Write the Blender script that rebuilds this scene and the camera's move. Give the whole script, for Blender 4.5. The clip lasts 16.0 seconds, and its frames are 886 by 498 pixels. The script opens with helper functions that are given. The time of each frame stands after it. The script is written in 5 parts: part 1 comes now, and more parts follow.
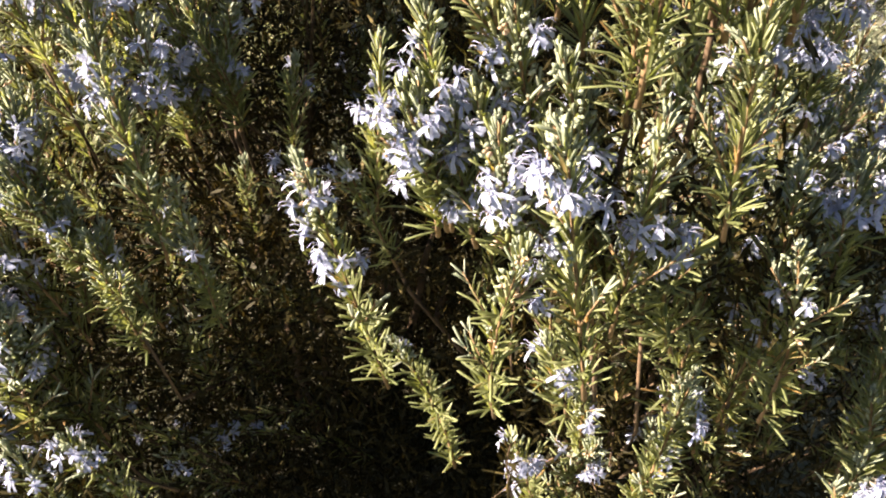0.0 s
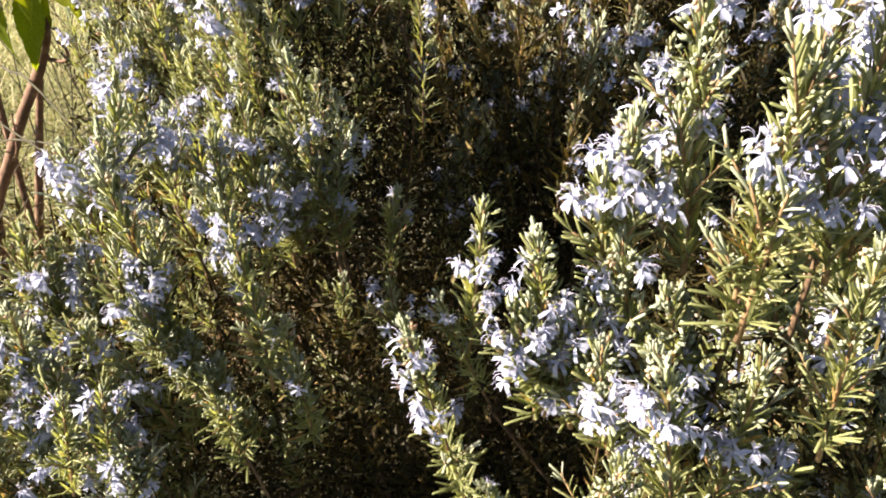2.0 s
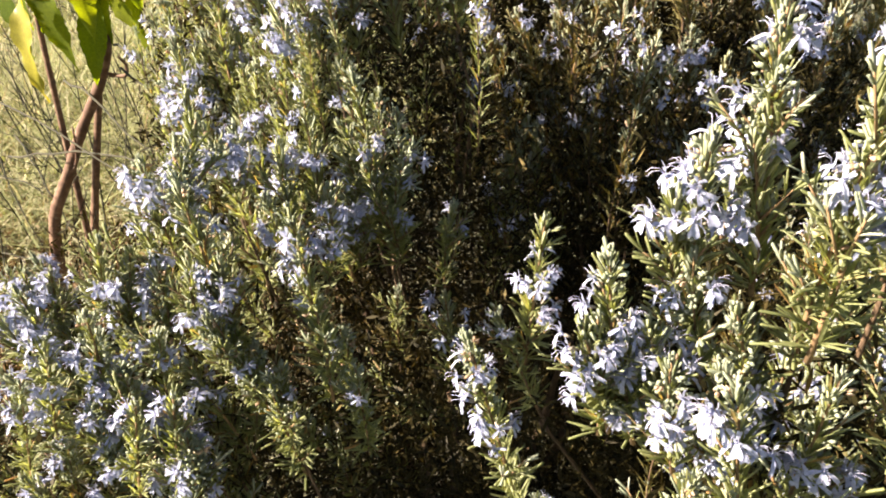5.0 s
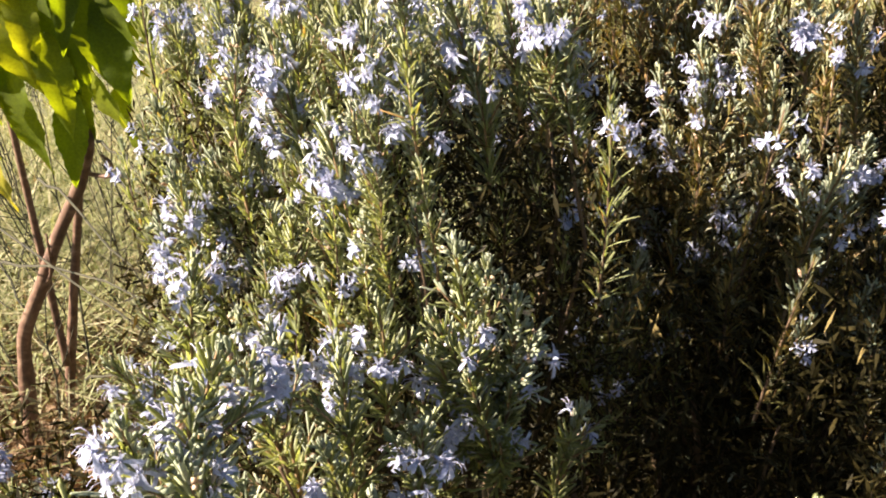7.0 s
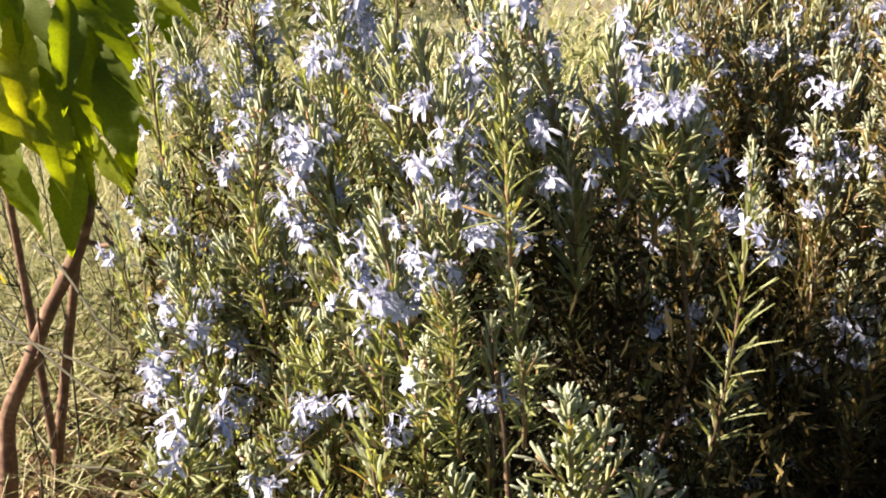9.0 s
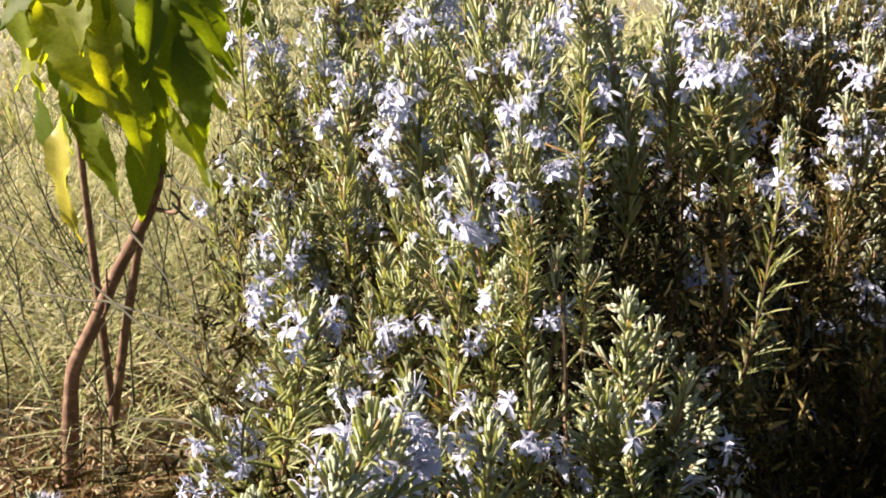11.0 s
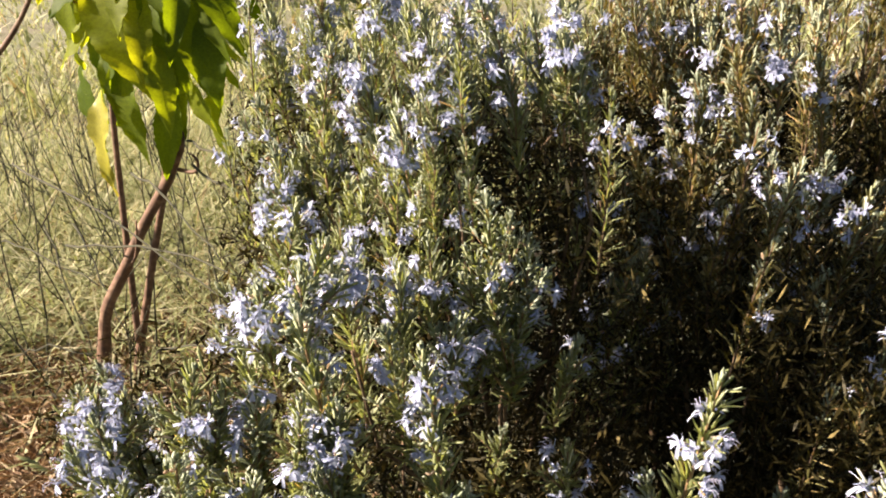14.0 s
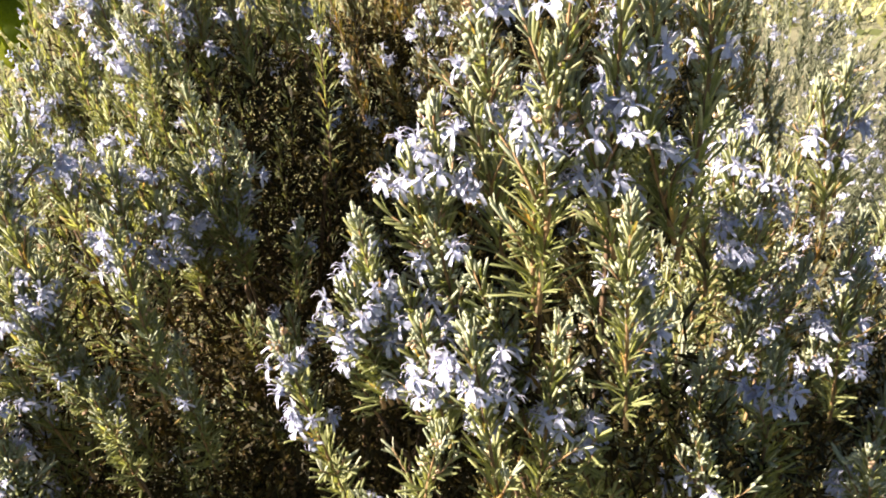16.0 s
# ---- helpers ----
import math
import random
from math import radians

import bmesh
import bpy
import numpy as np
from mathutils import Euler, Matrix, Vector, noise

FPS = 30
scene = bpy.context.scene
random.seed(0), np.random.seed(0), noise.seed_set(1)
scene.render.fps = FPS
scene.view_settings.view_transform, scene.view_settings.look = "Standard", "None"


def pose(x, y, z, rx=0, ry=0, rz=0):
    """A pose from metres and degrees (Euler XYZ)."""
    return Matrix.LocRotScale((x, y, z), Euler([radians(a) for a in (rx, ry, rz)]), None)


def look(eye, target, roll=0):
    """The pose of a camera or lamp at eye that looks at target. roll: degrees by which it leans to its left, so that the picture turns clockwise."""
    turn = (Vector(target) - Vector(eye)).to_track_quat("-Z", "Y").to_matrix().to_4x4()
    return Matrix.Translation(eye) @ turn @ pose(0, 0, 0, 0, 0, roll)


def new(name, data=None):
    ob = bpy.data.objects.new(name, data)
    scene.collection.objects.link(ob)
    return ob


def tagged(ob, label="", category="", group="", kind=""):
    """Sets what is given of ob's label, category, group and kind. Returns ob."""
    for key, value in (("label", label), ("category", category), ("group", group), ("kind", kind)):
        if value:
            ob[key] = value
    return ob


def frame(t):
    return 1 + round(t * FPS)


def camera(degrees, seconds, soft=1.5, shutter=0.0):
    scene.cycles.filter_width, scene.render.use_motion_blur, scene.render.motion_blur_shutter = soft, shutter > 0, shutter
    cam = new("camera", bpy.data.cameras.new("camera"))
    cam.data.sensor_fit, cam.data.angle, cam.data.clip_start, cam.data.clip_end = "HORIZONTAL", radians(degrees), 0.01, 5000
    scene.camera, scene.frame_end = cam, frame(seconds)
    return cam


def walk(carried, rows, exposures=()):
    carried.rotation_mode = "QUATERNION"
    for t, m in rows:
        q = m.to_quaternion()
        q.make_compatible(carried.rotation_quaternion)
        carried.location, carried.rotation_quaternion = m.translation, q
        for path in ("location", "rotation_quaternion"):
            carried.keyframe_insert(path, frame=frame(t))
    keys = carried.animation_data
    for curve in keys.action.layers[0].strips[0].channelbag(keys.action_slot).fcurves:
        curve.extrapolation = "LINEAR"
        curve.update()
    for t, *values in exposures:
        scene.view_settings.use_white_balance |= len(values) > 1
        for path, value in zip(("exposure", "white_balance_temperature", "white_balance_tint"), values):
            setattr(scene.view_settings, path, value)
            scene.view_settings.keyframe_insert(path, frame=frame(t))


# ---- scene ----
cam = camera(60.2, 16.0, soft=1.95)
METRES, EYE, TILT, LEAN, TURN = 1.1, 0.85, -35.0, 3.0, 0.0
ROWS = [
    (0.0, 0.0, 0.0, 0.0, 0.0, 0.0, -0.0),
    (0.5, -0.0011, -0.0075, 0.0251, 0.25, 1.71, -0.02),
    (1.0, -0.0145, -0.009, 0.0419, 1.2, 2.04, -2.49),
    (1.5, -0.0145, -0.0197, 0.0613, 3.27, 2.76, -2.3),
    (2.0, -0.0153, -0.0254, 0.069, 5.32, 2.78, -2.73),
    (2.5, -0.0087, -0.0368, 0.0728, 5.02, 2.89, -3.22),
    (3.0, 0.003, -0.0436, 0.0794, 4.03, 3.61, -2.45),
    (3.5, 0.0, -0.047, 0.0711, 5.96, 2.65, -2.93),
    (4.0, -0.0146, -0.0428, 0.0539, 7.74, 2.67, -4.07),
    (4.5, -0.0204, -0.0479, 0.0623, 8.1, 3.15, -3.87),
    (5.0, -0.0301, -0.0379, 0.0701, 7.92, 3.5, -3.61),
    (7.5, -0.1543, 0.1704, 0.1889, 7.02, 9.56, -2.82),
    (8.0, -0.1646, 0.1933, 0.2008, 6.5, 10.99, -3.21),
    (8.5, -0.1724, 0.2138, 0.2081, 6.85, 11.59, -3.51),
    (9.0, -0.181, 0.2242, 0.2107, 7.44, 12.33, -3.89),
    (9.5, -0.1894, 0.2172, 0.2114, 8.34, 12.82, -4.29),
    (10.0, -0.2012, 0.212, 0.1962, 8.48, 12.52, -5.13),
    (12.5, -0.1635, 0.1039, 0.1289, 9.55, 11.77, -6.36),
    (13.0, -0.1516, 0.0686, 0.1424, 10.31, 12.12, -5.68),
    (13.5, -0.1369, 0.0439, 0.1254, 9.9, 11.38, -6.53),
    (14.0, -0.111, 0.0101, 0.0976, 9.48, 10.49, -6.5),
    (14.5, -0.0681, -0.0271, 0.0762, 8.18, 10.6, -6.7),
    (15.0, -0.0239, -0.0464, 0.0545, 6.06, 10.51, -5.7),
    (15.5, 0.0177, -0.0484, 0.0398, 5.27, 9.63, -4.02),
    (16.0, 0.0536, -0.0466, 0.0277, 3.68, 8.85, -2.21),
]

walk(cam, [(t, pose(0, 0, EYE, TILT, LEAN, TURN) @ pose(METRES * x, METRES * y, METRES * z, 90 + pitch, roll, yaw)) for t, x, y, z, yaw, pitch, roll in ROWS],
     exposures=[(0.0, 2.64), (2.0, 2.70), (5.0, 2.68), (7.5, 2.54), (10.0, 2.44), (13.5, 2.34), (15.5, 2.72), (16.0, 2.68)])

# ---- light: low autumn sun from the left, clear sky ----
SUN_FROM = Vector((-0.80, -0.19, 0.60)).normalized()
world = bpy.data.worlds.new("sky")
scene.world = world
world.use_nodes = True
wn = world.node_tree
sky = wn.nodes.new("ShaderNodeTexSky")
sky.sky_type, sky.sun_disc = "NISHITA", False
sky.sun_elevation = math.asin(SUN_FROM.z)
sky.sun_rotation = math.atan2(SUN_FROM.x, SUN_FROM.y)
wn.links.new(sky.outputs[0], wn.nodes["Background"].inputs[0])
wn.nodes["Background"].inputs[1].default_value = 0.022
sun = new("sun", bpy.data.lights.new("sun", "SUN"))
sun.data.energy, sun.data.angle, sun.data.color = 4.6, radians(0.55), (1.0, 0.82, 0.655)
sun.matrix_world = look(SUN_FROM * 20, (0, 0, 0))


# ---- materials ----
def nodes_of(name):
    m = bpy.data.materials.new(name)
    m.use_nodes = True
    nt = m.node_tree
    return m, nt, nt.nodes["Principled BSDF"], nt.nodes["Material Output"]


def ramp(nt, fac, stops):
    r = nt.nodes.new("ShaderNodeValToRGB")
    while len(r.color_ramp.elements) < len(stops):
        r.color_ramp.elements.new(0.5)
    for e, (p, c) in zip(r.color_ramp.elements, stops):
        e.position, e.color = p, (*c, 1)
    nt.links.new(fac, r.inputs[0])
    return r.outputs[0]


def noise_of(nt, scale, detail=4.0, rough=0.6):
    co = nt.nodes.new("ShaderNodeTexCoord")
    n = nt.nodes.new("ShaderNodeTexNoise")
    n.inputs["Scale"].default_value, n.inputs["Detail"].default_value, n.inputs["Roughness"].default_value = scale, detail, rough
    nt.links.new(co.outputs["Object"], n.inputs["Vector"])
    return n.outputs[0]


def mixed(nt, a, b, fac, mode="MIX"):
    x = nt.nodes.new("ShaderNodeMix")
    x.data_type, x.blend_type = "RGBA", mode
    for sock, val in ((x.inputs[0], fac), (x.inputs[6], a), (x.inputs[7], b)):
        if isinstance(val, (int, float)):
            sock.default_value = val
        elif isinstance(val, tuple):
            sock.default_value = (*val, 1)
        else:
            nt.links.new(val, sock)
    return x.outputs[2]


def bump(nt, bsdf, height, strength, distance):
    b = nt.nodes.new("ShaderNodeBump")
    b.inputs["Strength"].default_value, b.inputs["Distance"].default_value = strength, distance
    nt.links.new(height, b.inputs["Height"])
    nt.links.new(b.outputs[0], bsdf.inputs["Normal"])


def leafy(name, stops, rough, through_light, tint, grain=500.0, island=True):
    """A thin leaf or petal: island-to-island colour, fine mottling, light passing through."""
    m, nt, bsdf, out = nodes_of(name)
    src = nt.nodes.new("ShaderNodeNewGeometry").outputs["Random Per Island"] if island else nt.nodes.new("ShaderNodeObjectInfo").outputs["Random"]
    col = ramp(nt, src, stops)
    mott = ramp(nt, noise_of(nt, grain), [(0.3, (0.72, 0.72, 0.70)), (0.75, (1.15, 1.13, 1.08))])
    col = mixed(nt, col, mott, 1.0, "MULTIPLY")
    nt.links.new(col, bsdf.inputs["Base Color"])
    bsdf.inputs["Roughness"].default_value = rough
    tr = nt.nodes.new("ShaderNodeBsdfTranslucent")
    nt.links.new(mixed(nt, col, tint, 1.0, "MULTIPLY"), tr.inputs[0])
    mx = nt.nodes.new("ShaderNodeMixShader")
    mx.inputs[0].default_value = through_light
    nt.links.new(bsdf.outputs[0], mx.inputs[1])
    nt.links.new(tr.outputs[0], mx.inputs[2])
    nt.links.new(mx.outputs[0], out.inputs[0])
    return m


def solid(name, stops, scale, rough, height=0.0, detail=6.0):
    m, nt, bsdf, out = nodes_of(name)
    n = noise_of(nt, scale, detail)
    nt.links.new(ramp(nt, n, stops), bsdf.inputs["Base Color"])
    bsdf.inputs["Roughness"].default_value = rough
    if height:
        bump(nt, bsdf, n, 0.7, height)
    return m


NEEDLE = leafy("rosemary_leaf", [(0.0, (0.14, 0.165, 0.07)), (0.3, (0.215, 0.245, 0.11)), (0.65, (0.275, 0.305, 0.15)), (0.95, (0.335, 0.36, 0.185)), (1.0, (0.42, 0.26, 0.11))], 0.47, 0.46, (1.5, 1.5, 0.7))
# NEEDLE's browner copy, also darkened for the shade on back bush and clump fill
BROWN_SHADED = leafy("browner_shaded_rosemary_leaf", [(0.0, (0.07, 0.075, 0.025)), (0.4, (0.135, 0.13, 0.045)), (0.8, (0.21, 0.185, 0.07)), (1.0, (0.34, 0.22, 0.10))], 0.42, 0.36, (1.6, 1.35, 0.5))
# near-black base holds the bush's inner shade, the few pale leaves its sun flecks
SHADE_OLDLEAF = leafy("shade_dark_old_leaf", [(0.0, (0.014, 0.013, 0.005)), (0.6, (0.028, 0.024, 0.009)), (0.94, (0.042, 0.035, 0.013)), (1.0, (0.22, 0.175, 0.075))], 0.5, 0.2, (1.4, 1.2, 0.6))
SHADE_OLDLEAF.node_tree.nodes["Principled BSDF"].inputs["Specular IOR Level"].default_value = 0.1
FARLEAF = leafy("grey_green_leaf", [(0.0, (0.06, 0.075, 0.045)), (0.6, (0.115, 0.135, 0.085)), (1.0, (0.19, 0.20, 0.14))], 0.5, 0.2, (1.2, 1.2, 0.7))
UNDER = leafy("rosemary_leaf_underside", [(0.0, (0.30, 0.33, 0.19)), (1.0, (0.44, 0.46, 0.30))], 0.8, 0.25, (1.2, 1.2, 0.6))
WOOL = leafy("woolly_bud", [(0.0, (0.27, 0.32, 0.23)), (0.6, (0.37, 0.415, 0.32)), (1.0, (0.46, 0.49, 0.41))], 0.9, 0.32, (1.1, 1.1, 0.8), 900)
DEADBUD = leafy("dry_calyx", [(0.0, (0.40, 0.29, 0.20)), (1.0, (0.58, 0.47, 0.36))], 0.9, 0.3, (1.3, 1.1, 0.8), 900)
PETAL = leafy("pale_lilac_petal", [(0.0, (0.34, 0.39, 0.66)), (0.5, (0.43, 0.48, 0.71)), (1.0, (0.53, 0.57, 0.75))], 0.6, 0.35, (1.0, 1.0, 1.03), 700)
STAMEN = leafy("lilac_stamen", [(0.0, (0.42, 0.43, 0.66)), (1.0, (0.52, 0.53, 0.70))], 0.6, 0.2, (1, 1, 1), 900)
CALYX = leafy("grey_purple_calyx", [(0.0, (0.30, 0.31, 0.22)), (1.0, (0.40, 0.33, 0.32))], 0.8, 0.2, (1.2, 1.1, 0.9), 900)
TWIG = solid("young_rosemary_stem", [(0.3, (0.13, 0.08, 0.04)), (0.7, (0.27, 0.18, 0.09))], 220, 0.8, 0.0006)
WOOD = solid("brown_rosemary_wood", [(0.3, (0.05, 0.032, 0.02)), (0.7, (0.14, 0.09, 0.05))], 120, 0.9, 0.001)
PEACH = leafy("peach_leaf_green", [(0.0, (0.065, 0.105, 0.006)), (0.5, (0.105, 0.15, 0.009)), (1.0, (0.19, 0.225, 0.016))], 0.6, 0.60, (3.0, 2.6, 0.6), 45, island=False)
PEACH.node_tree.nodes["Principled BSDF"].inputs["Specular IOR Level"].default_value = 0.2
PEACHY = leafy("peach_leaf_yellow", [(0.0, (0.28, 0.30, 0.03)), (1.0, (0.42, 0.38, 0.045))], 0.5, 0.5, (1.3, 1.2, 0.6), 60, island=False)
VEIN = leafy("leaf_midrib", [(0.0, (0.45, 0.48, 0.18)), (1.0, (0.5, 0.5, 0.2))], 0.5, 0.3, (1.2, 1.2, 0.6), 200)
BARK = solid("peach_bark", [(0.25, (0.045, 0.024, 0.014)), (0.5, (0.11, 0.058, 0.034)), (0.8, (0.24, 0.16, 0.105))], 60, 0.75, 0.002)
STRAW = leafy("dry_grass", [(0.0, (0.60, 0.56, 0.40)), (0.18, (0.43, 0.43, 0.26)), (0.4, (0.24, 0.27, 0.125)), (0.65, (0.31, 0.34, 0.15)), (0.85, (0.17, 0.20, 0.07)), (1.0, (0.33, 0.23, 0.13))], 0.7, 0.35, (1.2, 1.15, 0.8), 60)
STALK = solid("grey_green_stalk", [(0.3, (0.012, 0.013, 0.006)), (0.7, (0.045, 0.042, 0.02))], 40, 0.9, 0.0006)
LITTER = leafy("dead_leaf_litter", [(0.0, (0.13, 0.075, 0.04)), (0.5, (0.25, 0.165, 0.095)), (1.0, (0.45, 0.37, 0.26))], 0.85, 0.15, (1.2, 1.0, 0.7), 80)
SHRUB = leafy("shrub_leaf", [(0.0, (0.07, 0.09, 0.035)), (0.6, (0.15, 0.17, 0.07)), (1.0, (0.26, 0.26, 0.12))], 0.6, 0.25, (1.3, 1.3, 0.6), 30)


def ground_material():
    m, nt, bsdf, out = nodes_of("dry_soil")
    big, fine = noise_of(nt, 0.55, 6), noise_of(nt, 38, 8, 0.7)
    soil = ramp(nt, fine, [(0.25, (0.06, 0.050, 0.032)), (0.5, (0.12, 0.104, 0.070)), (0.8, (0.21, 0.19, 0.135))])
    grassy = ramp(nt, fine, [(0.25, (0.07, 0.074, 0.042)), (0.5, (0.13, 0.135, 0.08)), (0.8, (0.21, 0.215, 0.13))])
    nt.links.new(mixed(nt, soil, grassy, ramp(nt, big, [(0.34, (0, 0, 0)), (0.52, (1, 1, 1))])), bsdf.inputs["Base Color"])
    bsdf.inputs["Roughness"].default_value = 0.95
    bump(nt, bsdf, fine, 0.8, 0.02)
    return m


SOIL = ground_material()


# ---- mesh helpers ----
class Buf:
    """Triangles gathered for one mesh."""

    def __init__(self):
        self.v, self.t, self.m = [], [], []

    def add(self, verts, tris, mat=0):
        o = len(self.v)
        self.v.extend(tuple(p) for p in verts)
        self.t.extend((a + o, b + o, c + o) for a, b, c in tris)
        self.m.extend(mat if isinstance(mat, list) else [mat] * len(tris))

    def arrays(self):
        return np.array(self.v, float).reshape(-1, 3), np.array(self.t, int).reshape(-1, 3), np.array(self.m, int)


def mesh_of(name, arrays, mats, smooth=False):
    v, t, m = arrays
    me = bpy.data.meshes.new(name)
    me.vertices.add(len(v))
    me.vertices.foreach_set("co", np.asarray(v, np.float32).ravel())
    me.loops.add(3 * len(t))
    me.loops.foreach_set("vertex_index", np.asarray(t, np.int32).ravel())
    me.polygons.add(len(t))
    me.polygons.foreach_set("loop_start", np.arange(0, 3 * len(t), 3, dtype=np.int32))
    me.polygons.foreach_set("material_index", np.asarray(m, np.int32))
    me.polygons.foreach_set("use_smooth", np.full(len(t), smooth))
    for x in mats:
        me.materials.append(x)
    me.update(calc_edges=True)
    return me


def part(name, mesh, parent, label="", m=None):
    ob = new(name, mesh)
    ob.parent = parent
    if m is not None:
        ob.matrix_local = m
    if label:
        tagged(ob, label)
    return ob


def joined(pieces):
    """One set of arrays from many (arrays, matrix) pairs."""
    vs, ts, ms, o = [], [], [], 0
    for (v, t, m), mat in pieces:
        a = np.array(mat)
        vs.append(v @ a[:3, :3].T + a[:3, 3])
        ts.append(t + o)
        ms.append(m)
        o += len(v)
    return np.concatenate(vs), np.concatenate(ts), np.concatenate(ms)


def frame_on(direction, spin=0.0):
    """A turn that takes local z to the direction."""
    return Vector(direction).to_track_quat("Z", "Y").to_matrix() @ Matrix.Rotation(spin, 3, "Z")


def tube(buf, points, radii, sides=5, mat=0):
    verts, tris = [], []
    pts = [Vector(p) for p in points]
    for i, p in enumerate(pts):
        d = (pts[min(i + 1, len(pts) - 1)] - pts[max(i - 1, 0)])
        f = frame_on(d if d.length > 1e-9 else (0, 0, 1))
        for k in range(sides):
            a = 2 * math.pi * k / sides
            verts.append(p + f @ Vector((math.cos(a), math.sin(a), 0)) * radii[i])
    for i in range(len(pts) - 1):
        for k in range(sides):
            a, b = i * sides + k, i * sides + (k + 1) % sides
            tris += [(a, b, b + sides), (a, b + sides, a + sides)]
    e = (len(pts) - 1) * sides
    tris += [(e, e + k, e + k + 1) for k in range(1, sides - 1)] + [(0, k + 1, k) for k in range(1, sides - 1)]
    buf.add(verts, tris, mat)


def bent(a, b, sag, steps, rng, wobble=0.0):
    """Points from a to b with a bow and a little wander."""
    a, b, out = Vector(a), Vector(b), []
    for i in range(steps + 1):
        s = i / steps
        p = a.lerp(b, s) + Vector(sag) * (4 * s * (1 - s))
        if 0 < i < steps:
            p += Vector((rng.uniform(-1, 1), rng.uniform(-1, 1), rng.uniform(-1, 1))) * wobble
        out.append(p)
    return out


# ---- rosemary: leaf, shoot, flower ----
def needle(buf, at, along, normal, length, width, fine, mat=0, bend=0.14):
    """One linear blunt leaf with a raised back and rolled edges, arching outwards."""
    x = Vector(along).normalized()
    y = Vector(normal).cross(x).normalized()
    z = x.cross(y)
    at = Vector(at)
    if not fine:
        m = at + x * (length * 0.55) - z * (length * bend * 0.25)
        e = at + x * length - z * (length * bend)
        w = width * 0.95
        buf.add([at - y * w * 0.5, at + y * w * 0.5, m - y * w, m + z * w * 0.55, m + y * w, e - y * w * 0.45, e + y * w * 0.45],
                [(0, 1, 3), (0, 3, 2), (1, 4, 3), (2, 3, 5), (3, 6, 5), (3, 4, 6)], mat)
        return
    verts, tris, mats = [], [], []
    for s, w in ((0.0, 0.55), (0.45, 1.0), (0.90, 0.86)):
        c = at + x * (length * s) - z * (length * bend * s * s)
        h = width * w
        verts += [c - y * h, c + z * h * 0.55, c + y * h]
    verts.append(at + x * (length * 0.90 + width * 0.9) - z * (length * bend))
    for i in (0, 3):
        for k in range(3):
            p, q = i + k, i + (k + 1) % 3
            u = mat if k < 2 else (1 if mat == 0 else mat)
            tris += [(p, q, q + 3), (p, q + 3, p + 3)]
            mats += [u, u]
    for k in range(3):
        tris.append((6 + k, 6 + (k + 1) % 3, 9))
        mats.append(mat if k < 2 else (1 if mat == 0 else mat))
    buf.add(verts, tris, mats)


def bud(buf, at, along, size, mat):
    """A small pointed woolly bud."""
    f = frame_on(along)
    verts = [Vector(at)]
    for k in range(4):
        a = math.pi * k / 2
        verts.append(Vector(at) + f @ Vector((0.25 * math.cos(a), 0.25 * math.sin(a), 0.55)) * size)
    verts.append(Vector(at) + f @ Vector((0, 0, size)))
    tris = []
    for k in range(4):
        j = (k + 1) % 4
        tris += [(0, 1 + j, 1 + k), (1 + k, 1 + j, 5)]
    buf.add(verts, tris, mat)


def leaf_length(d):
    """Leaves lengthen down from the tip of a shoot."""
    return 0.0060 + 0.0075 * min(1, d / 0.015) + 0.0055 * min(1, max(0, d - 0.015) / 0.03) + 0.0035 * min(1, max(0, d - 0.045) / 0.05)


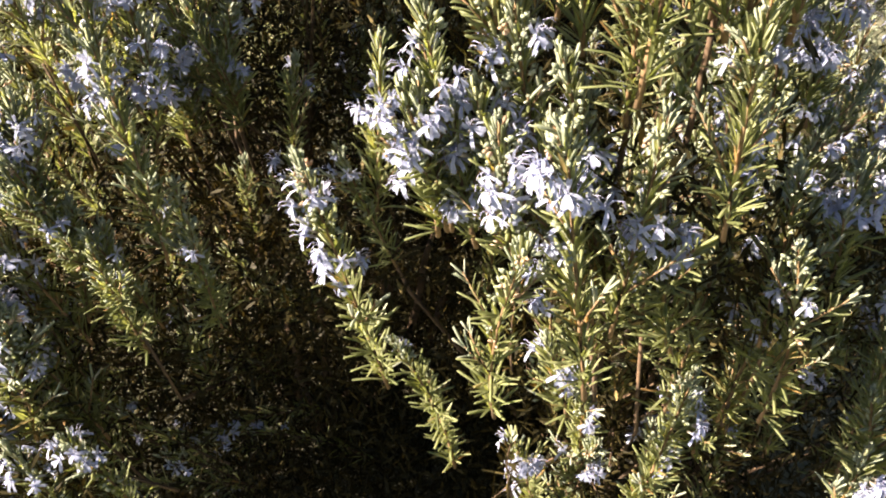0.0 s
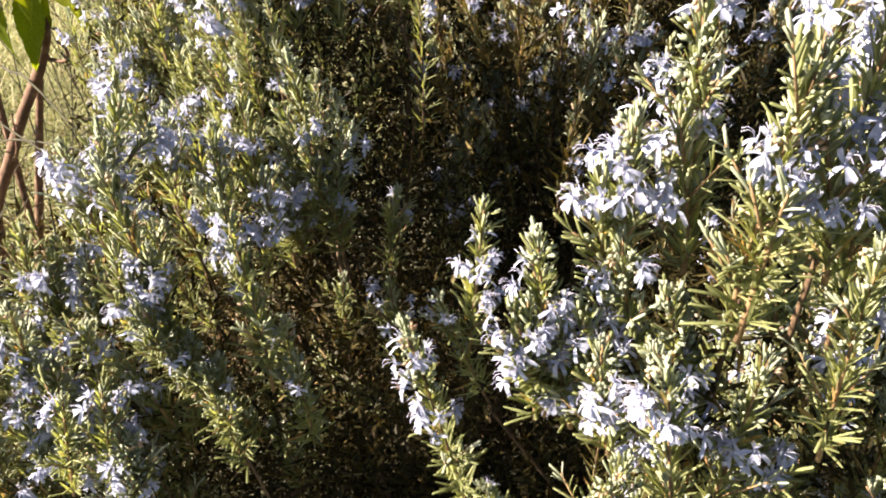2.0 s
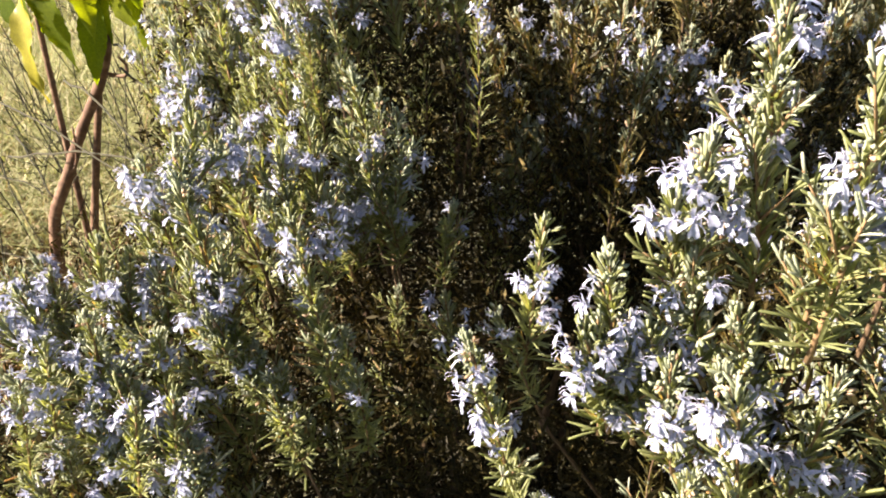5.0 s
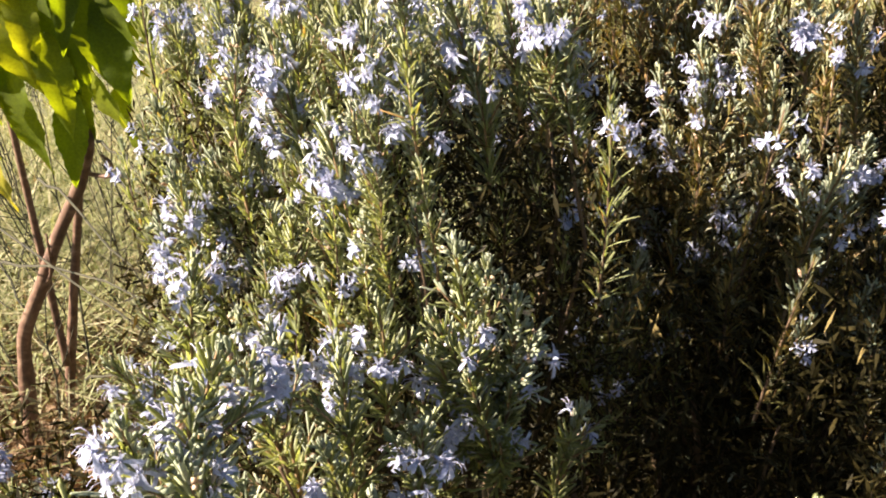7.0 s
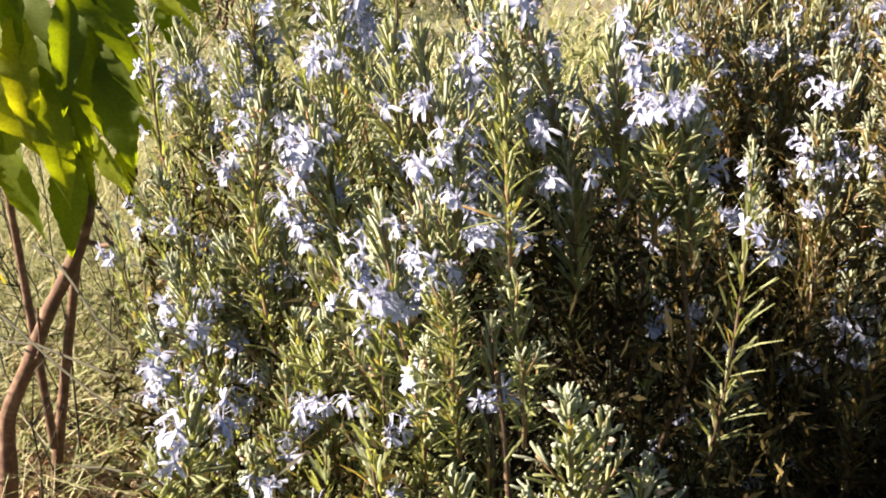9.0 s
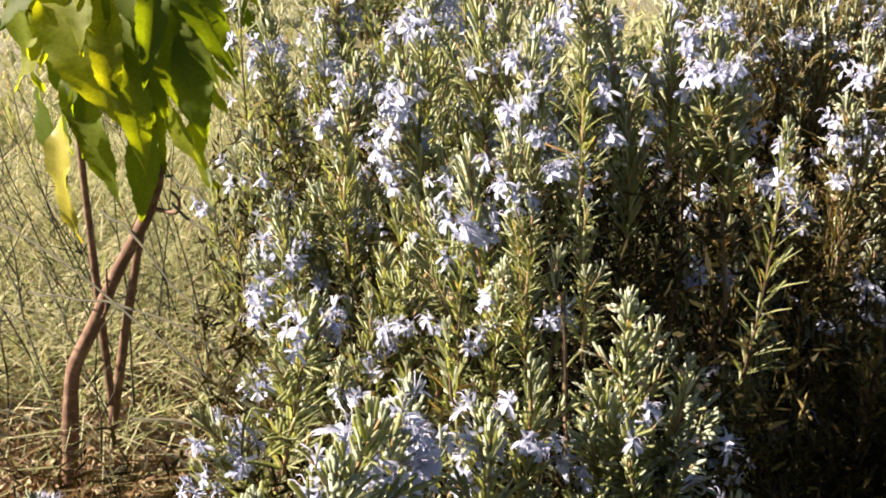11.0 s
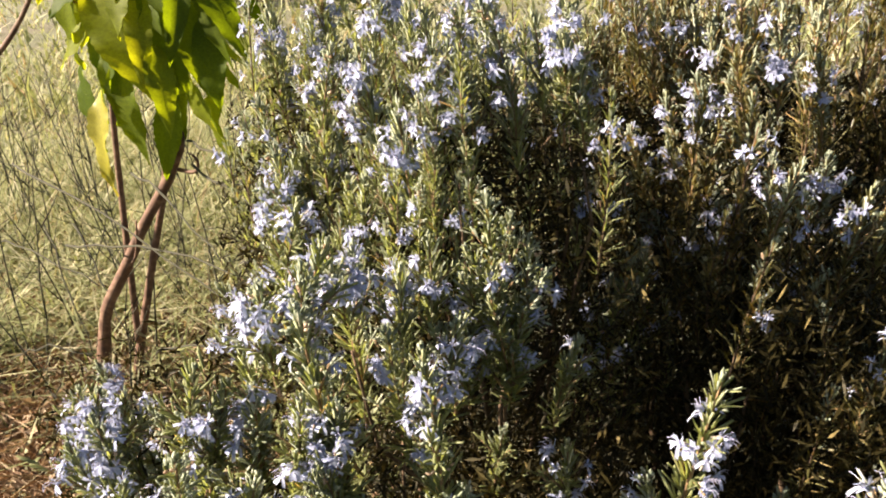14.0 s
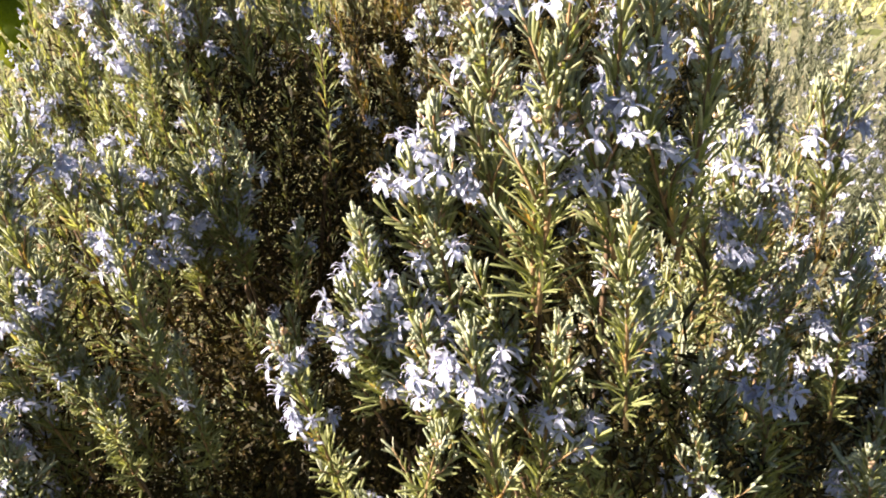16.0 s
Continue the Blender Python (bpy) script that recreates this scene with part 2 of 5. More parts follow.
def shoot(seed, length, fine, woolly, sparse=1.0, gap=1.6):
    """A leafy shoot with its tip at the origin and its foot at about (0, 0, -length): stem, foliage, flowering nodes."""
    rng = random.Random(seed)
    stem, leaves, nodes = Buf(), Buf(), []
    bow = Vector((rng.uniform(-1, 1), rng.uniform(-1, 1), 0)) * length * 0.12
    up_z = Vector((0, 0, 1))

    def axis(d):
        s = d / length
        return Vector((0, 0, -d)) + bow * (s * (1 - s) * 2 + s * s * 0.6)

    steps = 7 if fine else 4
    tube(stem, [axis(length * i / steps) for i in range(steps + 1)], [0.0006 + 0.0010 * i / steps for i in range(steps + 1)], 5 if fine else 4)
    for j in range(6 if fine else 3):
        a = 2.4 * j
        al = Vector((0.20 * math.cos(a), 0.20 * math.sin(a), 1)).normalized()
        needle(leaves, Vector((0, 0, -0.002 - 0.0008 * j)), al, Vector((-math.cos(a), -math.sin(a), 0.2)), rng.uniform(0.005, 0.008), 0.0011, fine, 2, 0.02)
    d, turn = 0.004, rng.uniform(0, 6)
    while d < length * 0.97:
        open_ = 6 + 15 * min(1, d / 0.03) + 11 * min(1, max(0, d - 0.03) / 0.05) + 12 * min(1, max(0, d - 0.085) / 0.06)
        for k in range(2):
            if rng.random() > sparse:
                continue
            a = turn + math.pi * k + rng.uniform(-0.45, 0.45)
            o = radians(open_ + rng.uniform(-9, 12) + (26 if rng.random() < 0.10 else 0))
            out = Vector((math.cos(a), math.sin(a), 0))
            along = out * math.sin(o) + up_z * math.cos(o)
            up = up_z * math.sin(o) - out * math.cos(o)
            foot = axis(d) + out * (0.0010 + 0.0012 * rng.random())
            size = leaf_length(d) * rng.uniform(0.72, 1.22)
            young = d < 0.05 and rng.random() < (0.9 if woolly else 0.5) * (1 - d / 0.06)
            needle(leaves, foot, along, up, size, 0.00112 * rng.uniform(0.8, 1.2), fine, 2 if young else 0, rng.uniform(-0.06, 0.16 + 1.2 * max(0, min(d, 0.14) - 0.05)))
            # tuft in the axil
            for j in range((3 if d > 0.05 else 2) if fine else (2 if d < 0.08 else 1)):
                if d > 0.010 and rng.random() < 0.85:
                    b = a + rng.uniform(-0.8, 0.8)
                    o2 = o * rng.uniform(0.2, 1.25)
                    out2 = Vector((math.cos(b), math.sin(b), 0))
                    al = out2 * math.sin(o2) + up_z * math.cos(o2)
                    needle(leaves, foot + Vector((0, 0, 0.001)), al, up_z * math.sin(o2) - out2 * math.cos(o2), size * rng.uniform(0.4, 0.95), 0.00102, False, 2 if d < 0.045 and rng.random() < (0.5 if woolly else 0.15) else 0, 0.05)
            if 0.008 < d < 0.085 and rng.random() < (0.5 if woolly else 0.10):
                kind = 3 if rng.random() < 0.14 else 2
                for j in range(4 if fine else 2):
                    b = a + rng.uniform(-0.7, 0.7)
                    al = Vector((math.cos(b), math.sin(b), rng.uniform(0.2, 1.3)))
                    bud(leaves, foot + al.normalized() * rng.uniform(0.001, 0.006), al, rng.uniform(0.0038, 0.0064), kind)
            nodes.append((d, foot, a))
        turn += math.pi / 2 + rng.uniform(-0.25, 0.25)
        d += (0.0025 + 0.0027 * min(1, d / 0.07)) * rng.uniform(0.8, 1.25) * (1.0 if fine else gap)
    if fine:
        # short side shoots
        for j in range(rng.randint(2, 4)):
            d0 = rng.uniform(0.35, 0.85) * length
            a = rng.uniform(0, 6.28)
            out = Vector((math.cos(a) * 0.5, math.sin(a) * 0.5, 0.9)).normalized()
            side = rng.uniform(0.025, 0.05)
            p0 = axis(d0)
            tube(stem, [p0, p0 + out * side], [0.0009, 0.0005], 4)
            f = frame_on(out)
            q = 0.006
            while q < side:
                for k in range(2):
                    b = rng.uniform(0, 6.28)
                    o = radians(12 + 40 * (1 - q / side))
                    al = f @ Vector((math.cos(b) * math.sin(o), math.sin(b) * math.sin(o), math.cos(o)))
                    needle(leaves, p0 + out * q, al, f @ Vector((-math.cos(b) * math.cos(o), -math.sin(b) * math.cos(o), math.sin(o))), rng.uniform(0.008, 0.017), 0.0010, fine, 2 if woolly and q > side - 0.012 else 0)
                q += 0.0052
    return stem.arrays(), leaves.arrays(), nodes


def petal(buf, at, along, normal, length, width, cup, mat, rows=3, profile=(0.45, 0.95, 1.0)):
    x = Vector(along).normalized()
    y = Vector(normal).cross(x).normalized()
    z = x.cross(y)
    verts, tris = [], []
    prof = profile if rows == 3 else (profile[0], profile[2])
    for i, w in enumerate(prof):
        s = i / (rows - 1)
        c = Vector(at) + x * length * s + z * cup * length * s * s
        h = width * w * 0.5
        verts += [c - y * h + z * h * 0.35, c, c + y * h + z * h * 0.35]
    for i in range(rows - 1):
        a = 3 * i
        for k in (0, 1):
            tris += [(a + k, a + k + 1, a + k + 4), (a + k, a + k + 4, a + k + 3)]
    if rows == 3:
        e = verts[-2] + x * length * 0.20 + z * cup * length * 0.45
        verts.append(e - y * width * 0.30)
        verts.append(e + y * width * 0.30)
        tris += [(6, 7, 9), (7, 8, 10)]
    buf.add(verts, tris, mat)


def flower(seed, fine):
    """A two-lipped flower that leaves its stem along +x, upright in z: narrow side lobes, a hanging notched lip, arching stamens."""
    rng = random.Random(seed)
    b = Buf()
    j = lambda: rng.uniform(0.82, 1.18)
    tube(b, [(0, 0, 0), (0.0025, 0, 0.0004), (0.0045, 0, 0.001)], [0.0006, 0.0013, 0.0015], 5 if fine else 3, 1)
    tube(b, [(0.0040, 0, 0.001), (0.0080, 0, 0.0022)], [0.0008, 0.0015], 5 if fine else 3, 0)
    rows = 3 if fine else 2
    m = Vector((0.0075, 0, 0.0020))
    for s in (-1, 1):
        petal(b, m + Vector((0, s * 0.0006, 0.0010)), (-0.15 * j(), s * 0.38 * j(), 1), (-1, 0, 0.2), 0.0056 * j(), 0.0027, -0.4 * j(), 0, rows)
        petal(b, m + Vector((0.0006, s * 0.0010, -0.0006)), (0.35 * j(), s * 1.0, 0.10 - 0.5 * rng.random()), (0.5, 0, 1), 0.0066 * j(), 0.0026, -0.55 * j(), 0, rows)
        if fine:
            k = rng.uniform(0.8, 1.2)
            tube(b, [m, m + Vector((0.0035, s * 0.001, 0.0042 * k)), m + Vector((0.0075, s * 0.0016, 0.0044 * k)), m + Vector((0.0100, s * 0.002, 0.0015))], [0.0003, 0.00024, 0.00022, 0.0003], 3, 2)
    petal(b, m + Vector((0.0010, 0, -0.0010)), (0.75 * j(), rng.uniform(-0.2, 0.2), -0.95 * j()), (1, 0, 0.9), 0.0068 * j(), 0.0062 * j(), -0.25, 0, rows, (0.30, 0.70, 1.0))
    return b.arrays()


# ---- ground ----
def ground_height(x, y):
    far = max(0.0, math.hypot(x, y) - 7.0)
    return 0.03 * noise.noise(Vector((x * 0.9, y * 0.9, 0))) + 0.012 * noise.noise(Vector((x * 5, y * 5, 3))) + 0.022 * far + 0.15 * min(1.0, far / 6) * noise.noise(Vector((x * 0.12, y * 0.12, 7)))


def make_ground():
    b = Buf()
    rings = [0.0] + [0.15 * 1.115 ** i for i in range(92)]
    n = 96
    verts = [(0, 0.8, ground_height(0, 0.8))]
    for r in rings[1:]:
        for k in range(n):
            a = 2 * math.pi * k / n
            x, y = r * math.cos(a), 0.8 + r * math.sin(a)
            verts.append((x, y, ground_height(x, y)))
    tris = [(0, 1 + k, 1 + (k + 1) % n) for k in range(n)]
    for i in range(len(rings) - 2):
        o = 1 + i * n
        for k in range(n):
            j = (k + 1) % n
            tris += [(o + k, o + n + k, o + n + j), (o + k, o + n + j, o + j)]
    b.add(verts, tris)
    tagged(new("ground", mesh_of("ground", b.arrays(), [SOIL], True)), "dry brown soil with thin yellowed grass", "ground", kind="structure")


make_ground()

# ---- the rosemary bushes ----
# flowers and shoot tips, place by place (x, y, z)
LEFT_BLOSSOM = [
    (-0.221, 0.447, 0.669), (-0.285, 0.433, 0.705), (-0.285, 0.526, 0.709), (-0.250, 0.534, 0.705), (-0.206, 0.498, 0.694), (-0.281, 0.494, 0.682),
    (-0.297, 0.458, 0.643), (-0.317, 0.441, 0.731), (-0.331, 0.434, 0.603), (-0.260, 0.427, 0.579), (-0.307, 0.380, 0.516), (-0.366, 0.405, 0.581),
    (-0.278, 0.466, 0.756), (-0.256, 0.530, 0.701), (-0.238, 0.547, 0.700), (-0.235, 0.577, 0.707), (-0.204, 0.566, 0.685),
    (-0.209, 0.556, 0.651), (-0.254, 0.525, 0.679), (-0.166, 0.603, 0.683), (-0.385, 0.544, 0.691), (-0.371, 0.457, 0.667), (-0.254, 0.496, 0.669),
    (-0.218, 0.482, 0.696), (-0.606, 0.656, 0.500), (-0.466, 0.436, 0.600), (-0.410, 0.677, 0.693), (-0.391, 0.657, 0.675), (-0.272, 0.436, 0.515),
    (-0.363, 0.433, 0.514), (-0.405, 0.693, 0.718)]
TOP_BLOSSOM = [
    (-0.150, 0.685, 0.798), (-0.227, 0.609, 0.792), (-0.156, 0.681, 0.786), (-0.371, 0.738, 0.779), (-0.324, 0.686, 0.789), (-0.239, 0.613, 0.808),
    (-0.179, 0.749, 0.789), (-0.119, 0.786, 0.767), (-0.213, 0.700, 0.826), (-0.250, 0.607, 0.793), (-0.313, 0.783, 0.857), (-0.214, 0.721, 0.849),
    (-0.302, 0.682, 0.865), (-0.149, 0.721, 0.833), (-0.419, 0.901, 0.832), (-0.508, 0.945, 0.800), (-0.276, 0.628, 0.713), (-0.312, 0.698, 0.863),
    (-0.423, 0.888, 0.840), (-0.243, 0.617, 0.827), (-0.191, 0.698, 0.811), (-0.333, 0.692, 0.792), (-0.270, 0.634, 0.784), (-0.310, 0.756, 0.862),
    (-0.214, 0.594, 0.875), (-0.207, 0.685, 0.870), (-0.101, 0.917, 0.804), (-0.183, 0.704, 0.820), (-0.361, 0.740, 0.794), (-0.318, 0.688, 0.808),
    (-0.281, 0.682, 0.818)]
MAIN_TIPS = [
    (-0.197, 0.566, 0.762), (-0.182, 0.584, 0.741), (-0.298, 0.643, 0.771), (-0.259, 0.606, 0.754), (-0.305, 0.648, 0.764), (-0.505, 0.928, 0.850),
    (-0.238, 0.751, 0.900), (-0.159, 0.795, 0.895), (-0.315, 0.731, 0.915), (-0.282, 0.497, 0.725), (-0.163, 0.578, 0.690), (-0.420, 0.880, 0.905),
    (-0.340, 0.850, 0.925), (-0.250, 0.860, 0.930), (-0.150, 0.880, 0.920), (-0.470, 0.800, 0.780), (-0.440, 0.560, 0.610), (-0.520, 0.500, 0.560),
    (-0.580, 0.450, 0.540), (-0.460, 0.380, 0.500), (-0.530, 0.600, 0.530)]
HOLLOW = [
    (-0.133, 0.608, 0.623), (-0.252, 0.568, 0.460), (-0.088, 0.474, 0.606), (-0.124, 0.643, 0.530), (-0.184, 0.590, 0.574), (-0.190, 0.603, 0.515),
    (-0.172, 0.567, 0.327), (-0.256, 0.518, 0.418), (-0.108, 0.822, 0.561), (-0.082, 0.808, 0.606), (-0.073, 0.840, 0.589), (-0.090, 0.611, 0.560),
    (-0.030, 0.700, 0.450), (-0.060, 0.560, 0.420), (-0.110, 0.500, 0.380), (0.030, 0.600, 0.480)]
CLUMP_BLOSSOM = [
    (0.050, 0.291, 0.663), (0.085, 0.277, 0.815), (-0.064, 0.311, 0.590), (0.088, 0.277, 0.667), (0.071, 0.293, 0.614), (0.124, 0.303, 0.699),
    (0.120, 0.314, 0.510), (0.042, 0.388, 0.427), (0.206, 0.355, 0.608), (0.011, 0.321, 0.707), (-0.013, 0.319, 0.688), (0.122, 0.314, 0.822),
    (0.229, 0.553, 0.698), (0.084, 0.277, 0.790), (0.182, 0.433, 0.708), (0.023, 0.307, 0.786), (0.203, 0.482, 0.728), (0.327, 0.659, 0.690),
    (0.219, 0.450, 0.703), (0.275, 0.442, 0.597), (0.044, 0.271, 0.684), (0.120, 0.306, 0.695), (-0.003, 0.302, 0.708), (0.069, 0.311, 0.684),
    (-0.043, 0.442, 0.559), (0.018, 0.324, 0.754), (0.047, 0.324, 0.768), (0.116, 0.348, 0.796), (-0.030, 0.440, 0.640), (0.184, 0.436, 0.481)]
CLUMP_TIPS = [
    (-0.047, 0.470, 0.690), (-0.013, 0.305, 0.759), (-0.090, 0.380, 0.654), (-0.009, 0.302, 0.758), (-0.042, 0.390, 0.480), (0.254, 0.414, 0.469),
    (0.125, 0.301, 0.740), (0.068, 0.313, 0.870), (0.090, 0.300, 0.890), (0.150, 0.330, 0.880), (0.030, 0.322, 0.810), (0.220, 0.400, 0.500),
    (0.310, 0.430, 0.480), (0.350, 0.470, 0.540), (0.380, 0.520, 0.620), (0.420, 0.640, 0.680), (0.300, 0.780, 0.660), (0.180, 0.650, 0.620),
    (0.130, 0.480, 0.600), (0.060, 0.420, 0.560), (0.230, 0.440, 0.380), (0.340, 0.460, 0.400),
    (0.460, 0.480, 0.500), (0.100, 0.390, 0.660), (0.460, 0.560, 0.600), (0.500, 0.620, 0.580), (0.420, 0.560, 0.540), (0.530, 0.540, 0.500)]
BACK_BLOSSOM = [
    (-0.051, 0.894, 0.698), (-0.024, 0.877, 0.747), (-0.068, 0.919, 0.592), (-0.081, 0.889, 0.721), (0.005, 0.868, 0.749), (0.016, 0.874, 0.696),
    (-0.025, 0.883, 0.744), (0.038, 0.796, 0.691), (-0.019, 0.883, 0.796), (0.027, 0.840, 0.816), (-0.005, 0.831, 0.634), (0.018, 0.930, 0.653),
    (0.070, 0.842, 0.573), (0.086, 0.828, 0.677), (0.036, 0.841, 0.832), (0.046, 0.751, 0.700), (0.005, 0.867, 0.637), (0.031, 0.835, 0.779),
    (-0.059, 0.914, 0.678), (0.037, 0.899, 0.602), (-0.050, 0.944, 0.708), (-0.019, 0.856, 0.606)]
BACK_TIPS = [
    (-0.046, 0.989, 0.865), (-0.003, 0.828, 0.890), (-0.031, 1.038, 0.860), (0.009, 1.039, 0.830), (0.100, 0.950, 0.850), (0.170, 0.860, 0.760),
    (0.120, 0.780, 0.700), (0.200, 1.000, 0.820), (-0.100, 1.050, 0.890), (0.060, 1.100, 0.860), (0.260, 0.900, 0.720), (0.130, 0.700, 0.600)]

FRONT_BLOSSOM = [
    (0.041, 0.290, 0.540), (0.059, 0.280, 0.505), (0.022, 0.280, 0.502), (0.038, 0.300, 0.572), (0.157, 0.400, 0.423), (0.126, 0.370, 0.410),
    (0.069, 0.300, 0.550), (0.251, 0.320, 0.446), (0.238, 0.320, 0.424), (0.103, 0.360, 0.600), (0.258, 0.450, 0.627), (0.218, 0.420, 0.609),
    (0.296, 0.460, 0.607), (0.295, 0.420, 0.573), (0.290, 0.380, 0.530), (0.274, 0.450, 0.576), (0.251, 0.480, 0.615), (0.317, 0.520, 0.616)]
LOW_BLOSSOM = [
    (-0.323, 0.400, 0.499), (-0.309, 0.400, 0.482), (-0.289, 0.450, 0.640), (-0.256, 0.450, 0.553), (-0.277, 0.450, 0.564), (-0.206, 0.470, 0.527),
    (-0.323, 0.380, 0.452), (-0.330, 0.370, 0.409), (-0.272, 0.450, 0.513), (-0.311, 0.430, 0.556), (-0.290, 0.370, 0.420), (-0.350, 0.400, 0.470)]
SIDE_BLOSSOM = [
    (-0.412, 0.420, 0.475), (-0.430, 0.420, 0.453), (-0.329, 0.420, 0.491), (-0.329, 0.420, 0.472), (-0.364, 0.420, 0.476), (-0.398, 0.420, 0.417),
    (-0.377, 0.420, 0.412), (-0.351, 0.420, 0.429), (-0.434, 0.420, 0.391), (-0.510, 0.420, 0.391), (-0.326, 0.420, 0.445), (-0.381, 0.450, 0.524),
    (-0.405, 0.450, 0.547), (-0.354, 0.450, 0.525), (-0.457, 0.450, 0.563), (-0.497, 0.450, 0.517), (-0.418, 0.450, 0.509), (-0.305, 0.450, 0.581),
    (-0.270, 0.450, 0.518), (-0.325, 0.450, 0.502), (-0.378, 0.450, 0.611), (-0.455, 0.450, 0.609), (-0.464, 0.450, 0.487)]

# sprigs that stand out: tip, foot, flowers, where these begin, woolly or not
FLANK_SPRIGS = [
    ((-0.196, 0.559, 0.765), (-0.194, 0.586, 0.647), 5, 0.45, 1),
    ((-0.182, 0.583, 0.741), (-0.176, 0.612, 0.619), 3, 0.40, 1),
    ((-0.254, 0.610, 0.756), (-0.265, 0.630, 0.655), 3, 0.40, 1),
    ((-0.334, 0.669, 0.739), (-0.352, 0.690, 0.632), 1, 0.40, 0),
    ((-0.402, 0.739, 0.741), (-0.428, 0.758, 0.642), 2, 0.30, 0),
    ((-0.280, 0.640, 0.756), (-0.306, 0.660, 0.651), 3, 0.40, 0),
    ((-0.339, 0.569, 0.753), (-0.373, 0.587, 0.652), 8, 0.10, 0),
    ((-0.274, 0.456, 0.770), (-0.300, 0.470, 0.692), 7, 0.05, 0),
    ((-0.434, 0.598, 0.663), (-0.416, 0.617, 0.588), 10, 0.05, 0),
    ((-0.369, 0.460, 0.640), (-0.408, 0.478, 0.535), 9, 0.08, 0),
    ((-0.269, 0.428, 0.678), (-0.298, 0.444, 0.589), 9, 0.10, 0),
]
FLANK_SPRIGS_A = [
    ((-0.210, 0.502, 0.696), (-0.235, 0.518, 0.608), 12, 0.05, 0),
    ((-0.131, 0.604, 0.628), (-0.143, 0.622, 0.542), 3, 0.05, 0),
    ((-0.258, 0.429, 0.603), (-0.287, 0.447, 0.505), 4, 0.30, 1),
    ((-0.243, 0.428, 0.583), (-0.274, 0.444, 0.493), 5, 0.10, 0),
    ((-0.264, 0.562, 0.474), (-0.284, 0.583, 0.369), 0, 0.30, 0),
    ((-0.234, 0.571, 0.446), (-0.254, 0.589, 0.351), 0, 0.30, 0),
    ((-0.194, 0.604, 0.535), (-0.203, 0.624, 0.442), 0, 0.30, 0),
    ((-0.218, 0.567, 0.466), (-0.178, 0.594, 0.371), 0, 0.30, 0),
    ((-0.199, 0.570, 0.420), (-0.151, 0.583, 0.391), 0, 0.30, 0),
    ((-0.138, 0.548, 0.571), (-0.143, 0.573, 0.456), 6, 0.15, 0),
    ((-0.356, 0.408, 0.596), (-0.391, 0.423, 0.505), 6, 0.10, 1),
]
FLANK_SPRIGS_B = [
    ((-0.383, 0.399, 0.518), (-0.428, 0.418, 0.404), 8, 0.10, 1),
    ((-0.293, 0.375, 0.557), (-0.331, 0.397, 0.435), 9, 0.15, 1),
]
CROWN_SPRIGS = [
    ((-0.359, 0.643, 0.674), (-0.363, 0.658, 0.602), 0, 0.40, 1),
    ((-0.299, 0.649, 0.769), (-0.293, 0.666, 0.697), 3, 0.50, 0),
    ((-0.364, 0.739, 0.754), (-0.365, 0.756, 0.679), 3, 0.40, 0),
    ((-0.397, 0.732, 0.754), (-0.397, 0.749, 0.679), 3, 0.50, 0),
    ((-0.525, 0.974, 0.862), (-0.527, 0.995, 0.770), 2, 0.40, 0),
    ((-0.210, 0.690, 0.871), (-0.205, 0.702, 0.821), 8, 0.15, 1),
    ((-0.261, 0.679, 0.876), (-0.263, 0.690, 0.827), 3, 0.30, 0),
    ((-0.271, 0.677, 0.877), (-0.270, 0.689, 0.827), 2, 0.30, 0),
    ((-0.243, 0.683, 0.849), (-0.242, 0.694, 0.799), 9, 0.40, 1),
    ((-0.304, 0.700, 0.871), (-0.308, 0.709, 0.824), 8, 0.10, 0),
    ((-0.420, 0.849, 0.854), (-0.421, 0.863, 0.793), 8, 0.05, 0),
]
CROWN_SPRIGS_A = [
    ((-0.378, 0.873, 0.813), (-0.385, 0.887, 0.741), 6, 0.10, 0),
    ((-0.153, 0.684, 0.852), (-0.143, 0.702, 0.784), 8, 0.20, 0),
    ((-0.139, 0.685, 0.841), (-0.133, 0.700, 0.782), 4, 0.40, 1),
    ((-0.363, 0.858, 0.849), (-0.368, 0.867, 0.806), 8, 0.05, 0),
    ((-0.335, 0.862, 0.860), (-0.344, 0.874, 0.799), 5, 0.20, 0),
    ((-0.271, 0.704, 0.850), (-0.275, 0.714, 0.806), 6, 0.10, 0),
    ((-0.245, 0.709, 0.865), (-0.248, 0.718, 0.820), 9, 0.05, 0),
    ((-0.217, 0.689, 0.877), (-0.217, 0.699, 0.832), 8, 0.10, 1),
    ((-0.177, 0.695, 0.866), (-0.176, 0.704, 0.826), 11, 0.05, 0),
    ((-0.259, 0.706, 0.814), (-0.261, 0.715, 0.772), 10, 0.05, 1),
    ((-0.229, 0.687, 0.818), (-0.233, 0.696, 0.774), 9, 0.05, 0),
]
CROWN_SPRIGS_B = [
    ((-0.149, 0.686, 0.849), (-0.149, 0.696, 0.803), 5, 0.10, 0),
    ((-0.388, 0.854, 0.822), (-0.396, 0.865, 0.767), 5, 0.10, 0),
    ((-0.481, 0.981, 0.824), (-0.494, 0.996, 0.751), 5, 0.10, 0),
    ((-0.518, 0.976, 0.842), (-0.535, 0.990, 0.765), 4, 0.10, 0),
    ((-0.374, 0.737, 0.775), (-0.383, 0.748, 0.722), 5, 0.08, 0),
    ((-0.407, 0.732, 0.741), (-0.415, 0.743, 0.686), 4, 0.10, 0),
    ((-0.197, 0.692, 0.816), (-0.197, 0.700, 0.778), 5, 0.05, 0),
    ((-0.310, 0.748, 0.779), (-0.314, 0.758, 0.729), 5, 0.20, 0),
]
